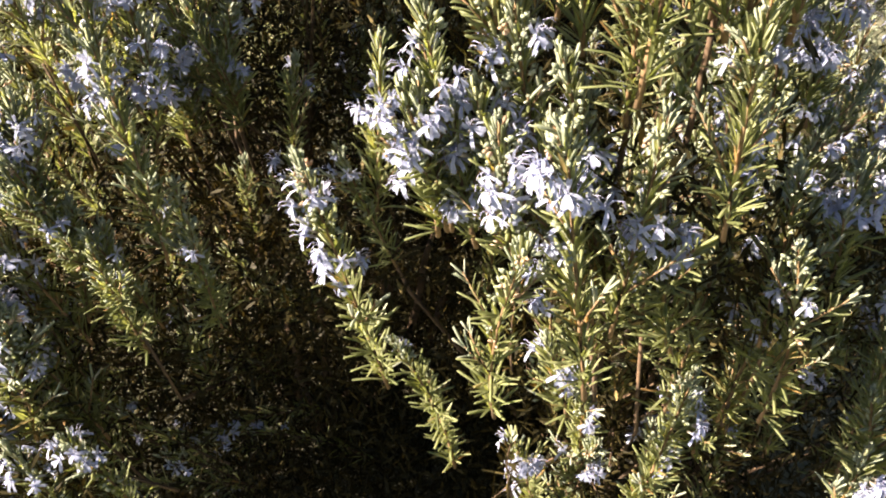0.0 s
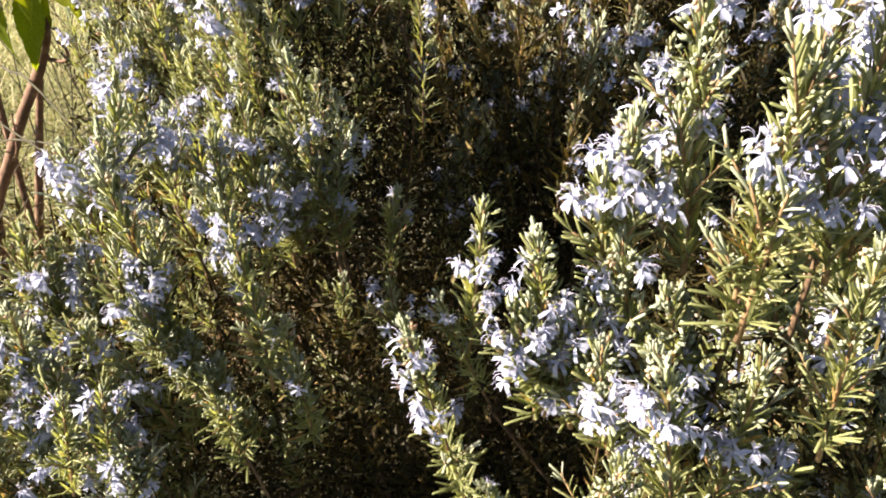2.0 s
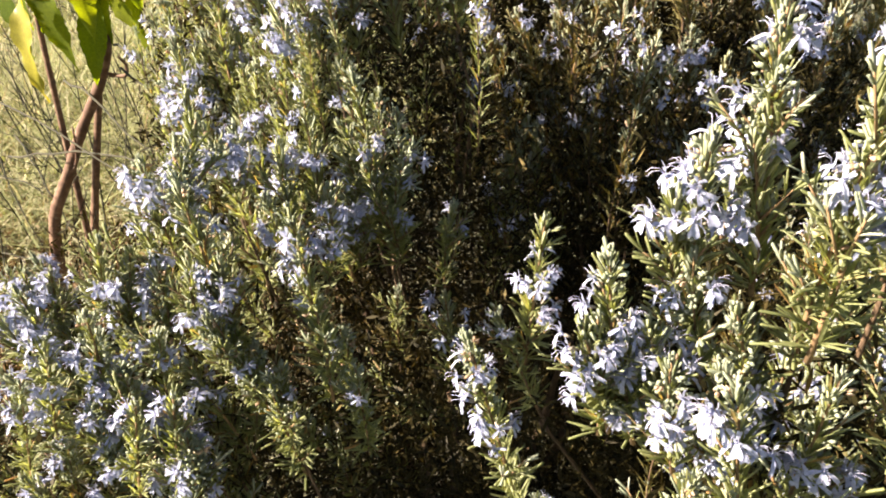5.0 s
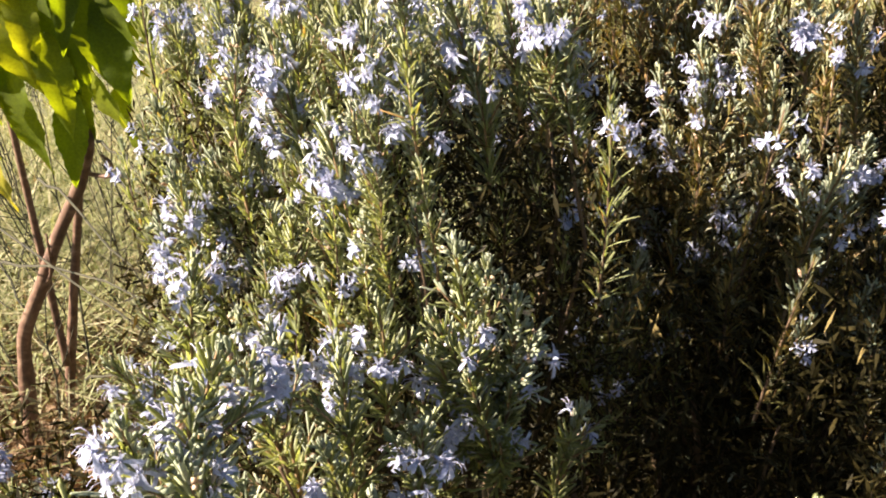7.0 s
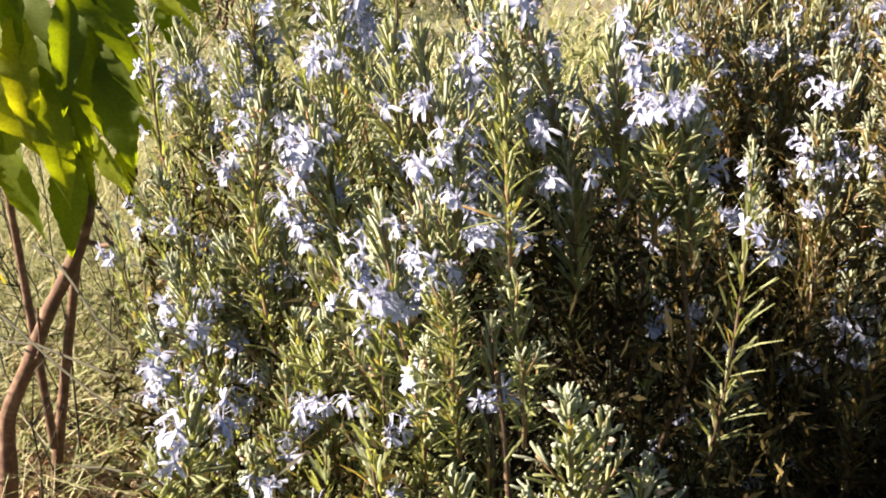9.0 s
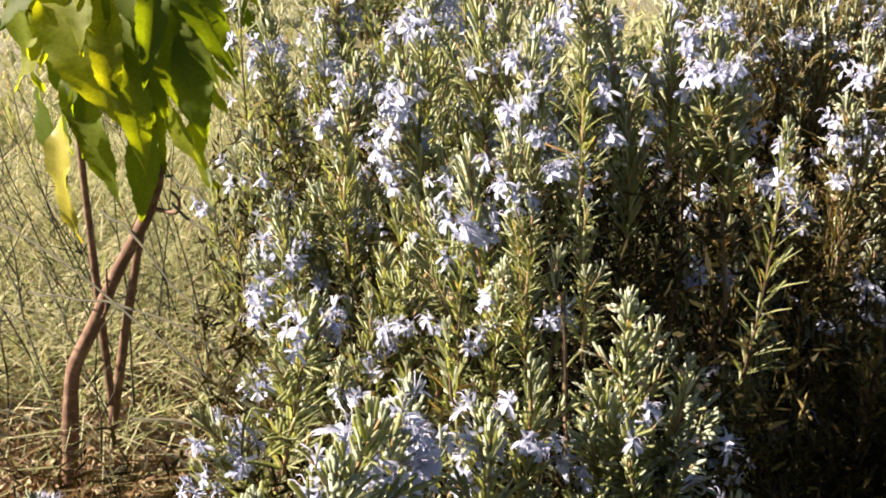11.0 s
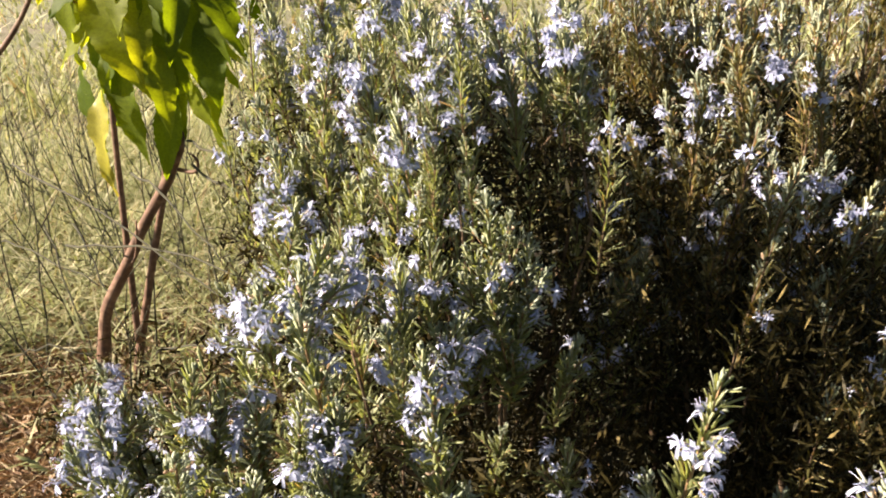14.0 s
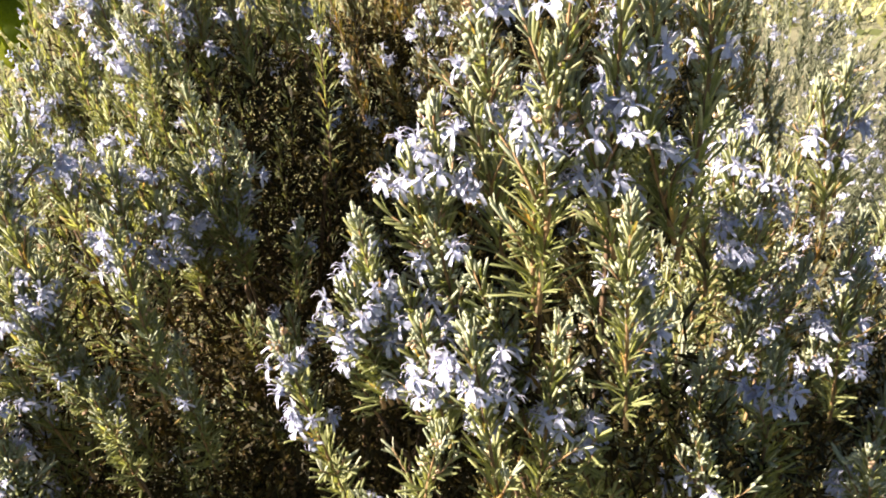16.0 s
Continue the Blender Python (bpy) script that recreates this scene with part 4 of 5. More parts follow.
    step = 0.036
    lo, hi = known[:, :2].min(0) - 0.1, known[:, :2].max(0) + 0.1
    for layer in range(2):
        for gx in np.arange(lo[0], hi[0], step * (0.9, 1.75)[layer]):
            for gy in np.arange(lo[1], hi[1], step * (0.9, 1.75)[layer]):
                x, y = gx + rng.uniform(-0.5, 0.5) * step, gy + rng.uniform(-0.5, 0.5) * step
                dist = np.hypot(known[:, 0] - x, known[:, 1] - y)
                near = dist.min()
                if key == "clump" and (x < 0.0 or (layer and y < 0.36)):
                    continue
                # dark voids between the front shoots
                if key == "main" and ((layer and y < 0.62 and x > -0.46) or (x > -0.225 and 0.48 < y < 0.80 and rng.random() < 0.9)):
                    continue
                if layer == 0 and near > 0.032 and rng.random() < 0.7:
                    continue
                if near > (0.06, 0.075)[layer] or np.hypot(others[:, 0] - x, others[:, 1] - y).min() < near * 0.9 or y < 0.25:
                    continue
                order = np.argsort(dist)[:4]
                w = 1 / (dist[order] + 0.01) ** 2.5
                z = float((known[order, 2] * w).sum() / w.sum())
                z -= (rng.uniform(0.010, 0.075) + near * 0.8, rng.uniform(0.09, 0.19))[layer]
                if z < 0.12 or (key == "clump" and z < 0.57 and y < 0.42) or (key == "main" and z < 0.58 and y < 0.55 and x > -0.42 and rng.random() < 0.9):
                    continue
                if in_hollow(x, y, z):
                    continue
                d = growth((x, y, z), root, rng, 0.55)
                tip = Vector((x, y, z))
                if any(in_gap(tip - d * q) for q in (0, 0.05, 0.1, 0.15)):
                    continue
                if layer == 0 and beside_hero(tip) and y < 0.41:
                    continue
                if layer == 0 and y < 0.60 and z > 0.45 and singles < 40:
                    singles += 1
                    add_sprig(tip, d, rng.uniform(0.8, 1.0), rng.choice((0, 0, 2, 4)), 0.022, 0.06)
                    continue
                i = rng.randrange(10)
                m = sprig_pose(tip, d, rng) @ Matrix.Scale(rng.uniform(0.8, 1.1), 4)
                rest.append((COARSE[i], to_bush @ m))
                if rng.random() < ({"main": 0.9, "clump": 0.4, "back": 0.35}[key] if layer == 0 else 0.12):
                    for f in flower_places(COARSE[i][2], rng.randint(4, 10) if key == "main" else rng.randint(3, 7), 0.012, 0.05, rng, m.to_3x3()):
                        blooms.append((rng.choice(SMALL_FLOWERS), to_bush @ m @ f))
                bare.append((tip - d * 0.13, d))
    # shaded inner shoots down the flanks, their leaves near-black with that shade painted in
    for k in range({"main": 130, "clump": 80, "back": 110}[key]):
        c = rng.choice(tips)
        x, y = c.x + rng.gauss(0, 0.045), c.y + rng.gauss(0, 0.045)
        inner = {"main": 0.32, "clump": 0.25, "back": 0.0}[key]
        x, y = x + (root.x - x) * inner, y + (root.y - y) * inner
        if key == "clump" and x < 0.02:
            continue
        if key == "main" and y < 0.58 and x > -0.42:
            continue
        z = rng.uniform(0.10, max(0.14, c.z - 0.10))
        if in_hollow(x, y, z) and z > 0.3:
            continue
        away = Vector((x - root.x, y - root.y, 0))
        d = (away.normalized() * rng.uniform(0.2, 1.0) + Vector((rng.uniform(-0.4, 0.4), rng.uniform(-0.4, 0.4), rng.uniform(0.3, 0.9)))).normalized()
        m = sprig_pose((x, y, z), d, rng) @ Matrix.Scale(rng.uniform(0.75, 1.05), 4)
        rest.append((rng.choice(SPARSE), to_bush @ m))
    if key != "clump":
        # tall spires along the top of the hedge, behind the rest
        for k in range({"main": 24, "back": 95}[key]):
            x, y = (rng.uniform(-0.52, -0.12), rng.uniform(0.84, 1.02)) if key == "main" else (rng.uniform(-0.12, 0.31), rng.uniform(1.0, 1.2))
            tip = Vector((x, y, rng.uniform(0.80, 0.93) - (0.25 * max(0.0, -0.34 - x) if key == "main" else 0.0)))
            if any(in_gap(tip - Vector((0, 0, q))) for q in (0, 0.05, 0.1)):
                continue
            m = sprig_pose(tip, growth(tip, root, rng, 0.2), rng) @ Matrix.Scale(rng.uniform(0.95, 1.25), 4)
            i = rng.randrange(10)
            rest.append((COARSE[i], to_bush @ m))
            bare.append((tip - Vector((0, 0, 0.14)), Vector((0, 0, 1))))
            if rng.random() < 0.6:
                for f in flower_places(COARSE[i][2], rng.randint(3, 8), 0.012, 0.06, rng, m.to_3x3()):
                    blooms.append((rng.choice(SMALL_FLOWERS), to_bush @ m @ f))
    if key == "main":
        # low shoots that spread over the ground on the sunny side
        for k in range(80):
            x, y = rng.uniform(-0.68, -0.24), rng.uniform(0.38, 0.66)
            tip = Vector((x, y, rng.uniform(0.08, 0.40)))
            d = (Vector((-0.5, -0.35, 0.6)) + Vector((rng.uniform(-0.4, 0.4), rng.uniform(-0.4, 0.4), rng.uniform(-0.2, 0.3)))).normalized()
            if any(in_gap(tip - d * q) for q in (0, 0.05, 0.1, 0.15)):
                continue
            m = sprig_pose(tip, d, rng) @ Matrix.Scale(rng.uniform(0.8, 1.05), 4)
            i = rng.randrange(10)
            rest.append((COARSE[i], to_bush @ m))
            if rng.random() < 0.7:
                for f in flower_places(COARSE[i][2], rng.randint(4, 9), 0.014, 0.06, rng, m.to_3x3()):
                    blooms.append((rng.choice(SMALL_FLOWERS), to_bush @ m @ f))
    part("foliage", mesh_of("foliage", joined([(r[0][1], r[1]) for r in rest]), LEAF_MATS if key == "main" else BROWN_SHADED_MATS), bush, "olive-green needle leaves")["kind"] = "stuff"
    part("blossom", mesh_of("blossom", joined(blooms), FLOWER_MATS, True), bush, "small pale lilac flowers")["kind"] = "stuff"
    part("old_foliage", mesh_of("old_foliage", shade_old_leaves(known, others, {"main": 60000, "clump": 34000, "back": 34000}[key], seed, root, {"main": 0.46, "clump": 0.29, "back": 0.6}[key], 44000 if key == "main" else 0), [SHADE_OLDLEAF]), bush, "dense old leaves inside the bush, near-black in place of shade")["kind"] = "stuff"
    b = Buf()
    for foot, d in bare[::9]:
        p = foot - root
        q = p - d * 0.10
        e = q.lerp(Vector((0, 0, max(0.05, q.z * 0.35))), 0.55)
        tube(b, [p, q, e], [0.0013, 0.0017, 0.0024], 4)
    st, t2, m2 = joined([(r[0][0], r[1]) for r in rest])
    v1, t1, m1 = b.arrays()
    part("brushwood", mesh_of("brushwood", (np.concatenate([v1, st]), np.concatenate([t1, t2 + len(v1)]), np.concatenate([m1 * 0 + 1, m2 * 0 + 1])), [TWIG, WOOD], True), bush, "thin brown woody twigs")["kind"] = "stuff"
    for k in range(12):
        a = rng.uniform(-0.5, 1.9) if key == "clump" else rng.uniform(0, 6.28)
        r = rng.uniform(0.08, 0.24)
        top = Vector((r * math.cos(a), r * math.sin(a), rng.uniform(0.26, 0.45)))
        b = Buf()
        pts = bent((0.02 * math.cos(a), 0.02 * math.sin(a), -0.03), top, Vector((math.cos(a), math.sin(a), -0.6)) * 0.03, 7, rng, 0.008)
        tube(b, pts, [0.011 - 0.0012 * i for i in range(8)], 7)
        part("branch", mesh_of("branch", b.arrays(), [WOOD], True), bush)


make_bush("main", 1)
make_bush("clump", 2)
make_bush("back", 3)


def make_far_bush(root, wide, tall, seed, count=300, kinds=SPARSE, leaf=FARLEAF, label="hazy grey-green rosemary bush farther off in the field"):
    """A rosemary bush farther off: a loose dome of shoots."""
    rng = random.Random(seed)
    bush = tagged(new("rosemary_bush"), label, "bush", "rosemary bushes")
    bush.empty_display_size = 0.05
    bush.location = root
    rest, blooms = [], []
    for k in range(count):
        a, r = rng.uniform(0, 6.28), wide * rng.random() ** 0.5
        h = tall * (1 - 0.55 * (r / wide) ** 2) - rng.uniform(0, 0.25) * rng.random()
        tip = Vector((r * math.cos(a), r * math.sin(a), max(0.12, h)))
        m = sprig_pose(tip, growth(tip, Vector((0, 0, 0)), rng, 0.6), rng) @ Matrix.Scale(rng.uniform(1.0, 1.4), 4)
        i = rng.randrange(len(kinds))
        rest.append((kinds[i], m))
        if rng.random() < 0.5:
            for f in flower_places(kinds[i][2], rng.randint(2, 6), 0.01, 0.06, rng, m.to_3x3()):
                blooms.append((rng.choice(SMALL_FLOWERS), m @ f))
    part("foliage", mesh_of("foliage", joined([(r[0][1], r[1]) for r in rest]), [leaf] + LEAF_MATS[1:4] + [leaf]), bush)["kind"] = "stuff"
    part("blossom", mesh_of("blossom", joined(blooms), FLOWER_MATS, True), bush)["kind"] = "stuff"
    for k in range(10):
        a = rng.uniform(0, 6.28)
        b = Buf()
        tube(b, bent((0, 0, -0.03), (0.6 * wide * math.cos(a), 0.6 * wide * math.sin(a), tall * 0.6), (0, 0, 0.03), 5, rng, 0.01), [0.012, 0.011, 0.009, 0.007, 0.006, 0.004], 6)
        part("branch", mesh_of("branch", b.arrays(), [WOOD], True), bush)


make_far_bush((0.30, 1.14, 0.0), 0.24, 0.84, 8, 260, COARSE, BROWN_SHADED, "rosemary bush with scattered flowers, half in shade behind the clump")
make_far_bush((1.15, 1.50, 0.0), 0.42, 0.78, 4, 240)
make_far_bush((1.75, 2.5, 0.0), 0.5, 0.8, 5, 110)
make_far_bush((0.64, 1.78, 0.0), 0.36, 0.70, 6, 280)


# ---- the peach sapling ----
def peach_leaf(seed, length, width, fold, curl):
    """A long serrated leaf along +x, folded on its midrib and curling down."""
    rng = random.Random(seed)
    blade, rib = Buf(), Buf()
    n = 26
    verts = []
    spine = []
    ang, c = 0.0, Vector((0, 0, 0))
    for i in range(n + 1):
        s = i / n
        w = width * 0.5 * 1.25 * (s ** 0.70 * (1 - s) ** 1.25 * 2.05 if 0 < s < 1 else 0.01)
        w *= (1 + (0.045 if i % 2 else -0.035)) * (1 + 0.06 * math.sin(9 * s + 3 * seed))
        pleat = Vector((0, 0, (0.0025 if i % 2 else -0.0025) * min(1, w * 9)))
        side = Vector((0, math.cos(fold), math.sin(fold)))
        other = Vector((0, -math.cos(fold), math.sin(fold)))
        wave = 0.030 * math.sin(13 * s + seed) + 0.014 * math.sin(31 * s + 2 * seed)
        spine.append(c.copy())
        verts += [c + other * w + Vector((-0.02, 0, wave)), c + other * w * 0.5 + pleat, c, c + side * w * 0.5 + pleat, c + side * w - Vector((0.02, 0, wave))]
        ang -= curl / n * (0.4 + 1.2 * s)
        c = c + Vector((math.cos(ang), 0.10 * math.sin(3 * s + seed), math.sin(ang))) * (length / n)
    tris = []
    for i in range(n):
        for k in range(4):
            a = 5 * i + k
            tris += [(a, a + 1, a + 6), (a, a + 6, a + 5)]
    blade.add(verts, tris)
    tube(rib, [(-0.010, 0, 0.001)] + [p - Vector((0, 0, 0.0006)) for p in spine[::4]], [0.0010] + [0.0011 - 0.0001 * i for i in range(len(spine[::4]))], 4)
    return blade.arrays(), rib.arrays()


# foot and tip of each hanging leaf (x, z, x, z), its width by its length, green 0, yellow 1 or yellowing 2
LEAVES = [
    (-0.897, 0.846, -0.993, 0.771, 0.42, 0),
    (-0.886, 0.847, -0.803, 0.712, 0.44, 0),
    (-0.911, 0.814, -0.929, 0.707, 0.43, 0),
    (-0.941, 0.743, -0.917, 0.638, 0.59, 2),
    (-0.892, 0.709, -0.890, 0.577, 0.30, 1),
    (-0.877, 0.741, -0.854, 0.613, 0.37, 0),
    (-0.758, 0.771, -0.829, 0.696, 0.53, 0),
    (-0.805, 0.695, -0.826, 0.569, 0.39, 0),
    (-0.717, 0.808, -0.680, 0.704, 0.45, 0),
    (-0.726, 0.710, -0.717, 0.613, 0.43, 0),
    (-0.665, 0.864, -0.634, 0.783, 0.28, 0),
    (-0.779, 0.876, -0.763, 0.771, 0.31, 2),
    (-0.732, 0.882, -0.748, 0.767, 0.34, 0),
    (-0.896, 0.774, -0.871, 0.682, 0.36, 2),
    (-0.807, 0.885, -0.764, 0.805, 0.50, 0),
    (-0.719, 0.881, -0.685, 0.758, 0.28, 0)]
MORE_LEAVES = [
    (-0.830, 0.879, -0.834, 0.815, 0.55, 0),
    (-0.811, 0.811, -0.815, 0.730, 0.41, 2),
    (-0.913, 0.882, -0.957, 0.834, 0.54, 0),
    (-0.763, 0.809, -0.749, 0.713, 0.30, 2)]


def make_sapling():
    rng = random.Random(21)
    foot = Vector((-1.125, 1.22, 0.0))
    tree = tagged(new("peach_sapling"), "young peach tree with drooping green and yellow leaves", "tree")
    tree.empty_display_size = 0.05
    tree.location = foot

    def limb(name, pts, r0, r1, label="", sides=9):
        b = Buf()
        fine = []
        for i in range(len(pts) - 1):
            for k in range(4):
                fine.append(Vector(pts[i]).lerp(Vector(pts[i + 1]), k / 4))
        fine.append(Vector(pts[-1]))
        for _ in range(2):
            fine = [fine[0]] + [(fine[i - 1] + fine[i] * 2 + fine[i + 1]) / 4 for i in range(1, len(fine) - 1)] + [fine[-1]]
        n = len(fine) - 1
        rad = [(r0 + (r1 - r0) * i / n) * (1 + 0.12 * noise.noise(Vector((i * 0.9, r0 * 900, 0)))) for i in range(n + 1)]
        tube(b, [p - foot for p in fine], rad, sides)
        return part(name, mesh_of(name, b.arrays(), [BARK], True), tree, label)

    limb("trunk", [(-1.135, 1.22, -0.05), (-1.115, 1.22, 0.06), (-1.085, 1.22, 0.17), (-1.055, 1.22, 0.28), (-0.99, 1.22, 0.367), (-0.93, 1.22, 0.46), (-0.86, 1.22, 0.548), (-0.815, 1.21, 0.62), (-0.80, 1.20, 0.74), (-0.815, 1.20, 0.90), (-0.80, 1.19, 1.02)], 0.0150, 0.0055, "reddish-brown bent trunk")
    limb("stem", [(-1.120, 1.33, -0.05), (-1.105, 1.32, 0.05), (-1.057, 1.32, 0.181), (-0.994, 1.32, 0.353), (-0.919, 1.30, 0.519), (-0.87, 1.27, 0.66), (-0.86, 1.25, 0.80)], 0.0105, 0.005)
    limb("stem", [(-1.060, 1.30, 0.16), (-1.046, 1.30, 0.279), (-1.03, 1.30, 0.417), (-1.018, 1.30, 0.514), (-0.985, 1.28, 0.66), (-0.94, 1.26, 0.80), (-0.92, 1.25, 0.90)], 0.0075, 0.004)
    limb("twig", [(-0.99, 1.22, 0.367), (-0.955, 1.21, 0.395), (-0.94, 1.205, 0.44), (-0.93, 1.20, 0.475)], 0.003, 0.0015)
    limb("twig", [(-0.845, 1.22, 0.565), (-0.80, 1.21, 0.56), (-0.79, 1.205, 0.585), (-0.80, 1.20, 0.60)], 0.004, 0.002)
    limb("twig", [(-0.86, 1.25, 0.80), (-0.91, 1.22, 0.84), (-0.95, 1.18, 0.85)], 0.0035, 0.0018)
    limb("twig", [(-0.81, 1.20, 0.80), (-0.75, 1.18, 0.86), (-0.68, 1.16, 0.87)], 0.0035, 0.0018)
    limb("twig", [(-1.25, 1.28, 0.72), (-1.17, 1.28, 0.77), (-1.10, 1.28, 0.84), (-1.05, 1.28, 0.93)], 0.006, 0.003, "bare grey twig")
    kinds = [(peach_leaf(i, 1.0, 0.37, 0.20 + 0.14 * (i % 3), 0.45 + 0.2 * (i % 3))) for i in range(5)]
    made = []
    for blade, rib in kinds:
        made.append((mesh_of("leaf", blade, [PEACH], True), mesh_of("leaf", blade, [PEACHY], True), mesh_of("midrib", rib, [VEIN], True)))
    rows = LEAVES + MORE_LEAVES
    for k in range(33):
        x, z = (rng.uniform(-0.95, -0.66), rng.uniform(0.88, 1.06)) if k < 19 else (rng.uniform(-0.93, -0.72), rng.uniform(0.76, 0.87))
        rows.append((x, z, x + (x + 0.82) * 0.4 + rng.uniform(-0.03, 0.03), z - rng.uniform(0.09, 0.14), rng.uniform(0.32, 0.46), 0))
    for k, (x0, z0, x1, z1, wide, tone) in enumerate(rows):
        depth = -0.10 if tone == 1 else rng.uniform(-0.08, 0.06)
        a = Vector((x0, 1.18 + depth * 0.5, z0))
        b = Vector((x1, 1.15 + depth * 0.7, z1))
        d = b - a
        x = d.normalized()
        flat = Vector((rng.uniform(-0.8, 0.8), -1, rng.uniform(0.1, 0.6)))
        y = flat.cross(x).normalized()
        z = x.cross(y)
        size = d.length * 1.24
        m = Matrix((x, y, z)).transposed().to_4x4()
        m = Matrix.Translation(a - d * 0.08 - foot) @ m @ Matrix.Diagonal((size, size * min(0.58, wide * 1.12) / 0.37, size * 0.8, 1))
        green, yellow, rib = made[k % 5]
        leaf = part("leaf", yellow if tone == 1 else green, tree, "yellowing leaf" if tone else "", m)
        part("midrib", rib, leaf)


make_sapling()


# ---- weeds, grass, litter ----
def blades(count, seed, place, tall, width):
    """Bent grass blades as one mesh."""
    rng = np.random.default_rng(seed)
    xy = place(rng, count)
    z = np.array([ground_height(x, y) for x, y in xy])
    h = rng.uniform(*tall, count) * rng.uniform(0.5, 1.2, count)
    a = rng.uniform(0, 6.28, count)
    bend = rng.uniform(0.2, 2.2, count) * h
    w = rng.uniform(*width, count)
    d = np.stack([np.cos(a), np.sin(a), 0 * a], 1)
    s = np.stack([-np.sin(a), np.cos(a), 0 * a], 1)
    base = np.column_stack([xy, z - 0.01])
    up = np.array([0, 0, 1.0])
    pts = []
    for f, ww in ((0.0, 1.0), (0.5, 0.8)):
        c = base + up * (h * (f * (1.15 - 0.25 * f)))[:, None] + d * (bend * f * f)[:, None]
        pts += [c - s * (w * ww)[:, None], c + s * (w * ww)[:, None]]
    pts.append(base + up * (h * 0.9)[:, None] + d * bend[:, None])
    v = np.stack(pts, 1).reshape(-1, 3)
    t = np.array([(0, 1, 3), (0, 3, 2), (2, 3, 4)])
    tris = (np.arange(count)[:, None, None] * 5 + t[None]).reshape(-1, 3)
    return v, tris, np.zeros(len(tris), int)


def near_field(rng, n):
    return np.column_stack([rng.uniform(-2.6, -0.5, n), np.where(rng.random(n) < 0.12, rng.uniform(1.2, 1.6, n), 1.55 + 1.9 * rng.random(n) ** 0.9)])


def mid_field(rng, n):
    r = 2.0 + 5.5 * rng.random(n) ** 1.3
    a = radians(50) + radians(100) * rng.random(n) ** 0.6
    keep = (r * np.cos(a) < 0.3) | (rng.random(n) < 0.15)
    return np.column_stack([np.where(keep, r * np.cos(a), -np.abs(r * np.cos(a)) - 0.6), r * np.sin(a)])


def far_field(rng, n):
    r = 5 + 15 * rng.random(n) ** 1.3
    a = rng.uniform(radians(50), radians(150), n)
    return np.column_stack([r * np.cos(a), r * np.sin(a)])


def near_ground(rng, n):
    """All round behind the camera, where the same thin grass goes on."""
    r, a = 0.9 + 7.5 * rng.random(n) ** 0.8, rng.uniform(radians(148), radians(412), n)
    return np.column_stack([r * np.cos(a), 0.4 + r * np.sin(a)])


for tag, arr in (("thin dry grass of the trodden ground", blades(9000, 9, near_ground, (0.03, 0.16), (0.002, 0.006))),
                 ("yellow-green dry grass round the sapling", blades(17000, 5, near_field, (0.04, 0.24), (0.0012, 0.0034))),
                 ("bleached grass of the open field", blades(26000, 6, mid_field, (0.06, 0.24), (0.0018, 0.0048))),
                 ("pale far grass", blades(9000, 7, far_field, (0.10, 0.28), (0.006, 0.018)))):
    tagged(new("dry_grass", mesh_of("dry_grass", arr, [STRAW])), tag, "grass", kind="stuff")


def make_litter():
    rng = random.Random(8)
    b = Buf()
    for k in range(14000):
        x, y = rng.gauss(-1.2, 0.42), rng.gauss(1.2, 0.40)
        if x > -0.45 or x > -0.62 and y < 1.0 or y < 0.1:
            continue
        c = Vector((x, y, ground_height(x, y) + rng.uniform(0.0, 0.07)))
        f = Euler((rng.uniform(-0.9, 0.9), rng.uniform(-0.9, 0.9), rng.uniform(0, 6.28))).to_matrix()
        l, w = (rng.uniform(0.012, 0.040), rng.uniform(0.002, 0.008)) if k % 3 else (rng.uniform(0.06, 0.20), 0.0012)
        verts = [c + f @ Vector(p) for p in ((-l / 2, 0, 0), (0, -w, 0.004), (l / 2, 0, 0.002), (0, w, 0.005))]
        b.add(verts, [(0, 1, 2), (0, 2, 3)])
    tagged(new("leaf_litter", mesh_of("leaf_litter", b.arrays(), [LITTER])), "brown dead leaves and straw on the soil", "litter", kind="stuff")


make_litter()


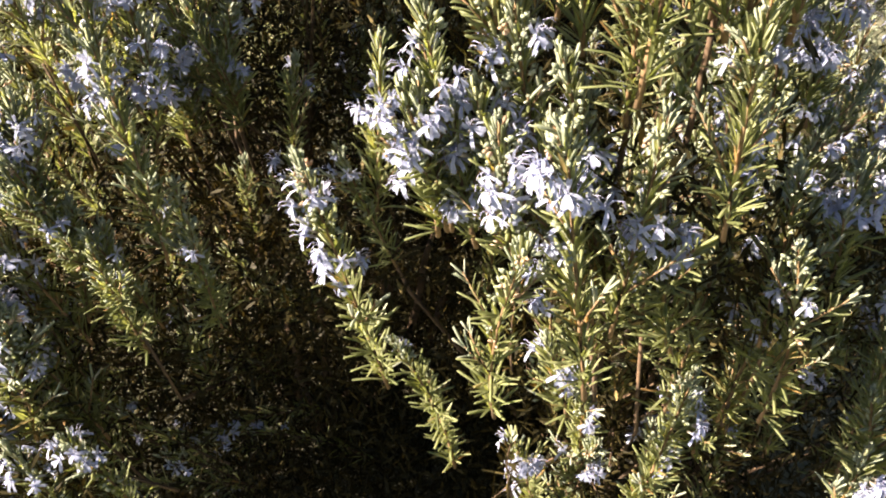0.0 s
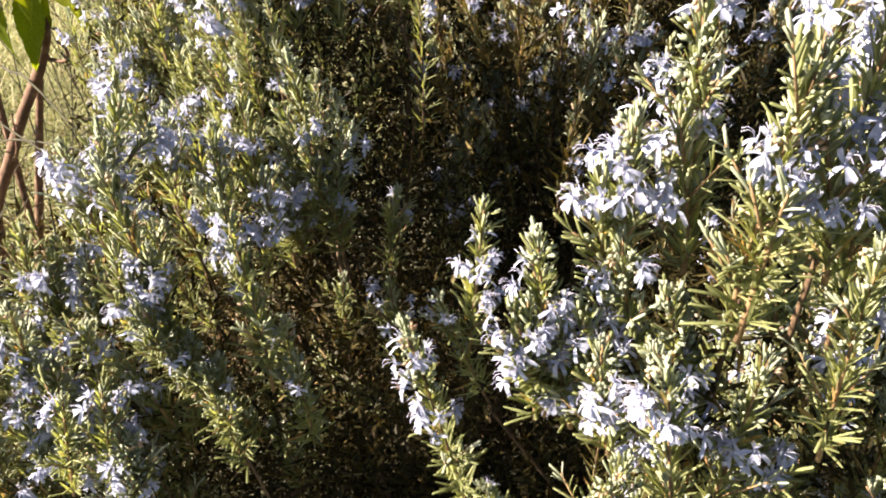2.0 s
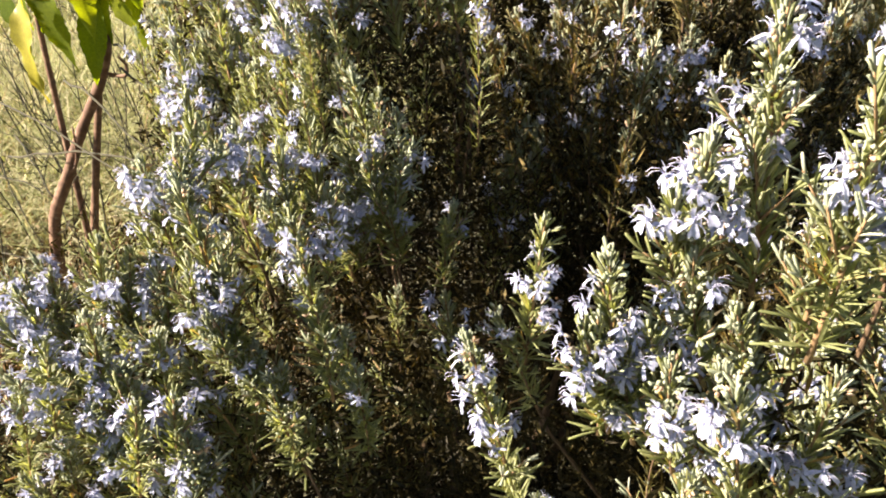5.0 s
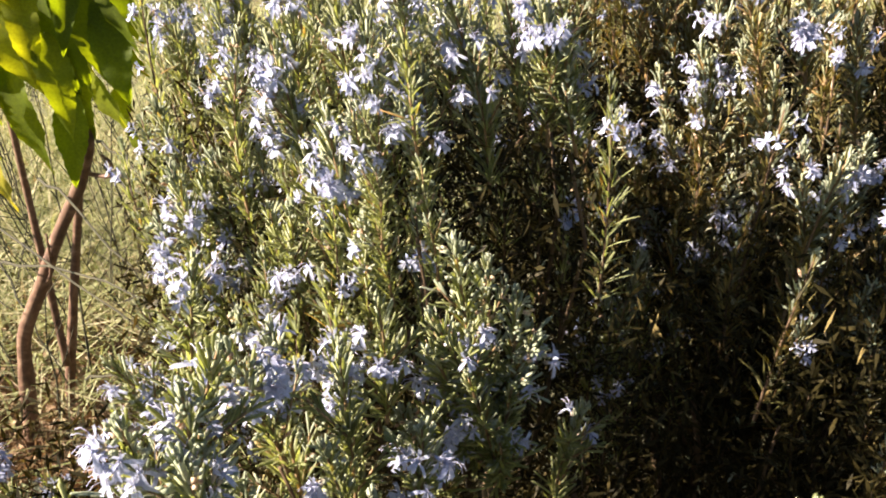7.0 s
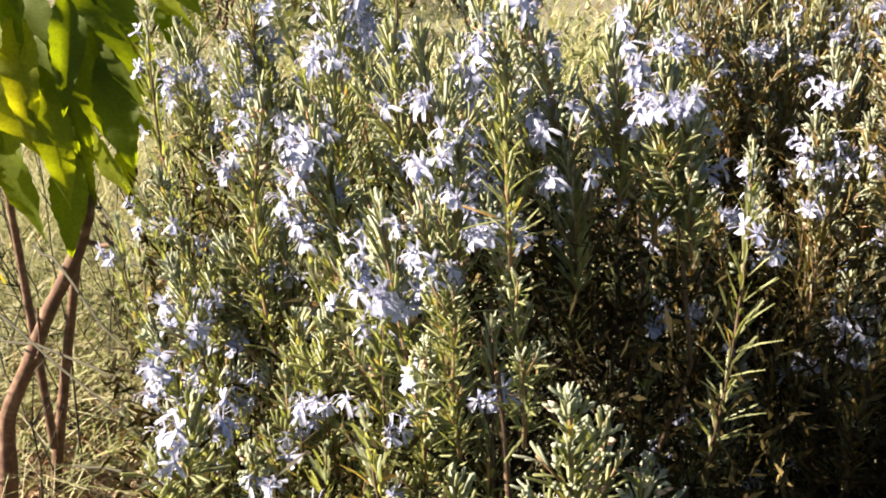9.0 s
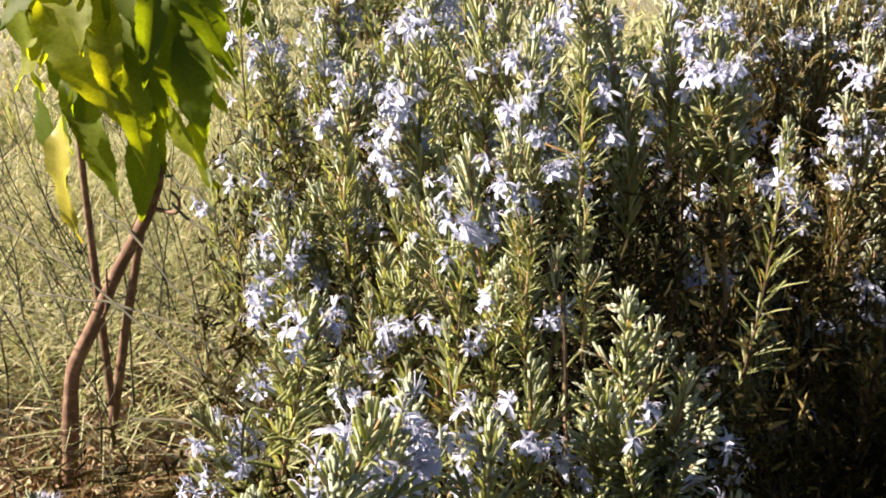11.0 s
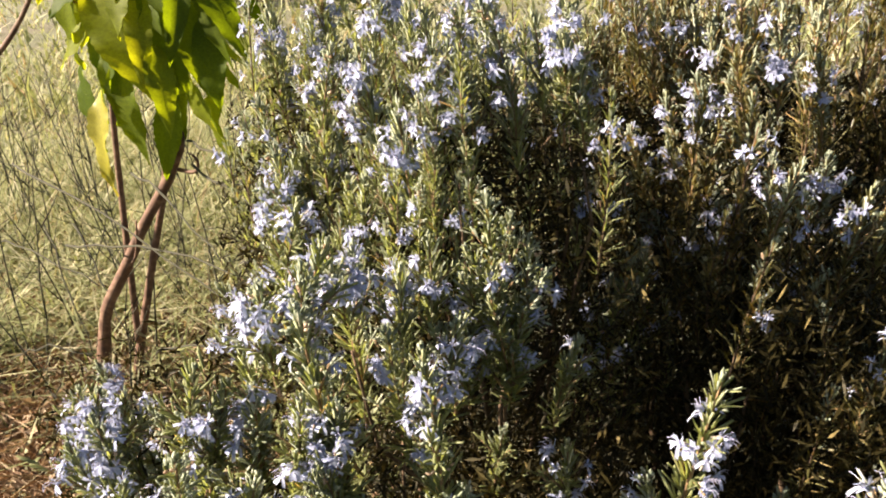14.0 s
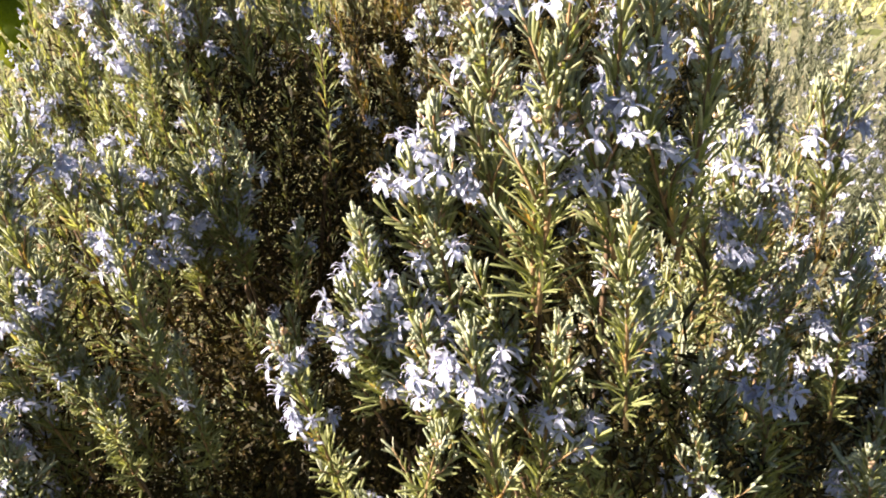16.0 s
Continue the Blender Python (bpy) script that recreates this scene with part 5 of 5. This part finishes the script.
def make_stalks():
    rng = random.Random(31)
    # long arching stalks across the gap (foot, end, sag)
    long_ones = [
        ((-1.29, 1.35, 0.53), (-0.59, 0.90, 0.47), 0.02),
        ((-0.80, 1.20, 0.62), (-0.55, 0.95, 0.58), 0.02),
        ((-0.80, 1.20, 0.58), (-0.48, 0.90, 0.51), 0.02),
        ((-1.57, 1.50, 0.29), (-1.04, 1.20, 0.34), 0.02),
        ((-1.38, 1.30, 0.10), (-1.05, 1.15, 0.22), 0.02),
        ((-0.95, 1.20, 0.20), (-0.61, 0.95, 0.36), 0.02),
        ((-1.39, 1.50, 0.34), (-1.18, 1.30, 0.12), 0.02),
        ((-1.27, 1.45, 0.36), (-1.03, 1.25, 0.15), 0.02),
        ((-1.26, 1.40, 0.33), (-0.51, 0.85, 0.54), 0.02),
        ((-0.99, 1.30, 0.53), (-0.66, 1.00, 0.49), 0.02)]
    for a, e, s in long_ones:
        b = Buf()
        tube(b, bent(a, e, (0, 0, s), 8, rng, 0.006), [0.0025 - 0.00017 * i for i in range(9)], 5)
        ob = new("dry_stalk", mesh_of("dry_stalk", b.arrays(), [STALK], True))
        tagged(ob, "long thin arching stalk leaning over the grass", "stalk", "dry stalks")
    for k in range(130):
        x, y = rng.uniform(-2.3, -0.55), rng.uniform(1.15, 2.6)
        h = rng.uniform(0.25, 0.75)
        foot = Vector((x, y, ground_height(x, y) - 0.02))
        top = foot + Vector((rng.uniform(-0.15, 0.15), rng.uniform(-0.12, 0.12), h))
        b, sides = Buf(), []
        pts = bent(foot, top, (rng.uniform(-0.04, 0.04), 0, 0), 6, rng, 0.006)
        tube(b, pts, [0.0026 - 0.0003 * i for i in range(7)], 4)
        for j in range(rng.randint(3, 8)):
            p = pts[rng.randint(2, 5)]
            q = p + Vector((rng.uniform(-0.10, 0.10), rng.uniform(-0.08, 0.08), rng.uniform(0.03, 0.14)))
            c = Buf()
            tube(c, [p, p.lerp(q, 0.5) + Vector((0, 0, -0.006)), q], [0.0013, 0.001, 0.0006], 3)
            sides.append(c)
        ob = new("dry_stalk", mesh_of("dry_stalk", b.arrays(), [STALK], True))
        tagged(ob, "thin upright weed stalk with bare side twigs", "stalk", "dry stalks")
        for c in sides:
            part("side_twig", mesh_of("side_twig", c.arrays(), [STALK], True), ob)


make_stalks()


# ---- shrubs in the distance ----
def shrub_arrays(seed, n):
    rng = np.random.default_rng(seed)
    lobes = np.column_stack([rng.uniform(-0.55, 0.55, 9), rng.uniform(-0.45, 0.45, 9), rng.uniform(0.2, 0.62, 9)])
    k = rng.integers(0, 9, n)
    dirs = rng.normal(size=(n, 3))
    dirs /= np.linalg.norm(dirs, axis=1)[:, None]
    c = lobes[k] + dirs * (0.30 * rng.random(n) ** 0.4)[:, None]
    c[:, 2] = np.abs(c[:, 2])
    u = rng.normal(size=(n, 3))
    u /= np.linalg.norm(u, axis=1)[:, None]
    w = np.cross(u, dirs)
    l, h = rng.uniform(0.035, 0.08, n)[:, None], rng.uniform(0.010, 0.026, n)[:, None]
    v = np.stack([c - u * l, c - w * h, c + u * l, c + w * h], 1).reshape(-1, 3)
    t = (np.arange(n)[:, None, None] * 4 + np.array([(0, 1, 2), (0, 2, 3)])[None]).reshape(-1, 3)
    return v, t, np.zeros(len(t), int)


def make_shrubs():
    rng = random.Random(77)
    crowns = [mesh_of("crown", shrub_arrays(60 + i, 700), [SHRUB]) for i in range(3)]
    stems = []
    for i in range(3):
        b = Buf()
        for k in range(7):
            a = rng.uniform(0, 6.28)
            tube(b, bent((0, 0, -0.05), (0.4 * math.cos(a), 0.35 * math.sin(a), 0.5), (0, 0, 0.05), 4, rng, 0.03), [0.022, 0.018, 0.014, 0.01, 0.006], 5)
        stems.append(mesh_of("stem", b.arrays(), [WOOD], True))
    spots = [(2.4, 3.6, 0.9), (0.2, 5.2, 0.6)]
    for k in range(34):
        r, a = rng.uniform(7.5, 24), radians(rng.uniform(48, 148))
        spots.append((r * math.cos(a), r * math.sin(a), rng.uniform(0.5, 1.5)))
    for k, (x, y, s) in enumerate(spots):
        ob = tagged(new("shrub"), "rounded grey-green shrub in the dry field", "shrub", "field shrubs")
        ob.location, ob.rotation_euler, ob.scale = (x, y, ground_height(x, y)), (0, 0, rng.uniform(0, 6.28)), (s, s, s * rng.uniform(0.8, 1.1))
        part("stem", stems[k % 3], ob)
        part("crown", crowns[k % 3], ob)


make_shrubs()
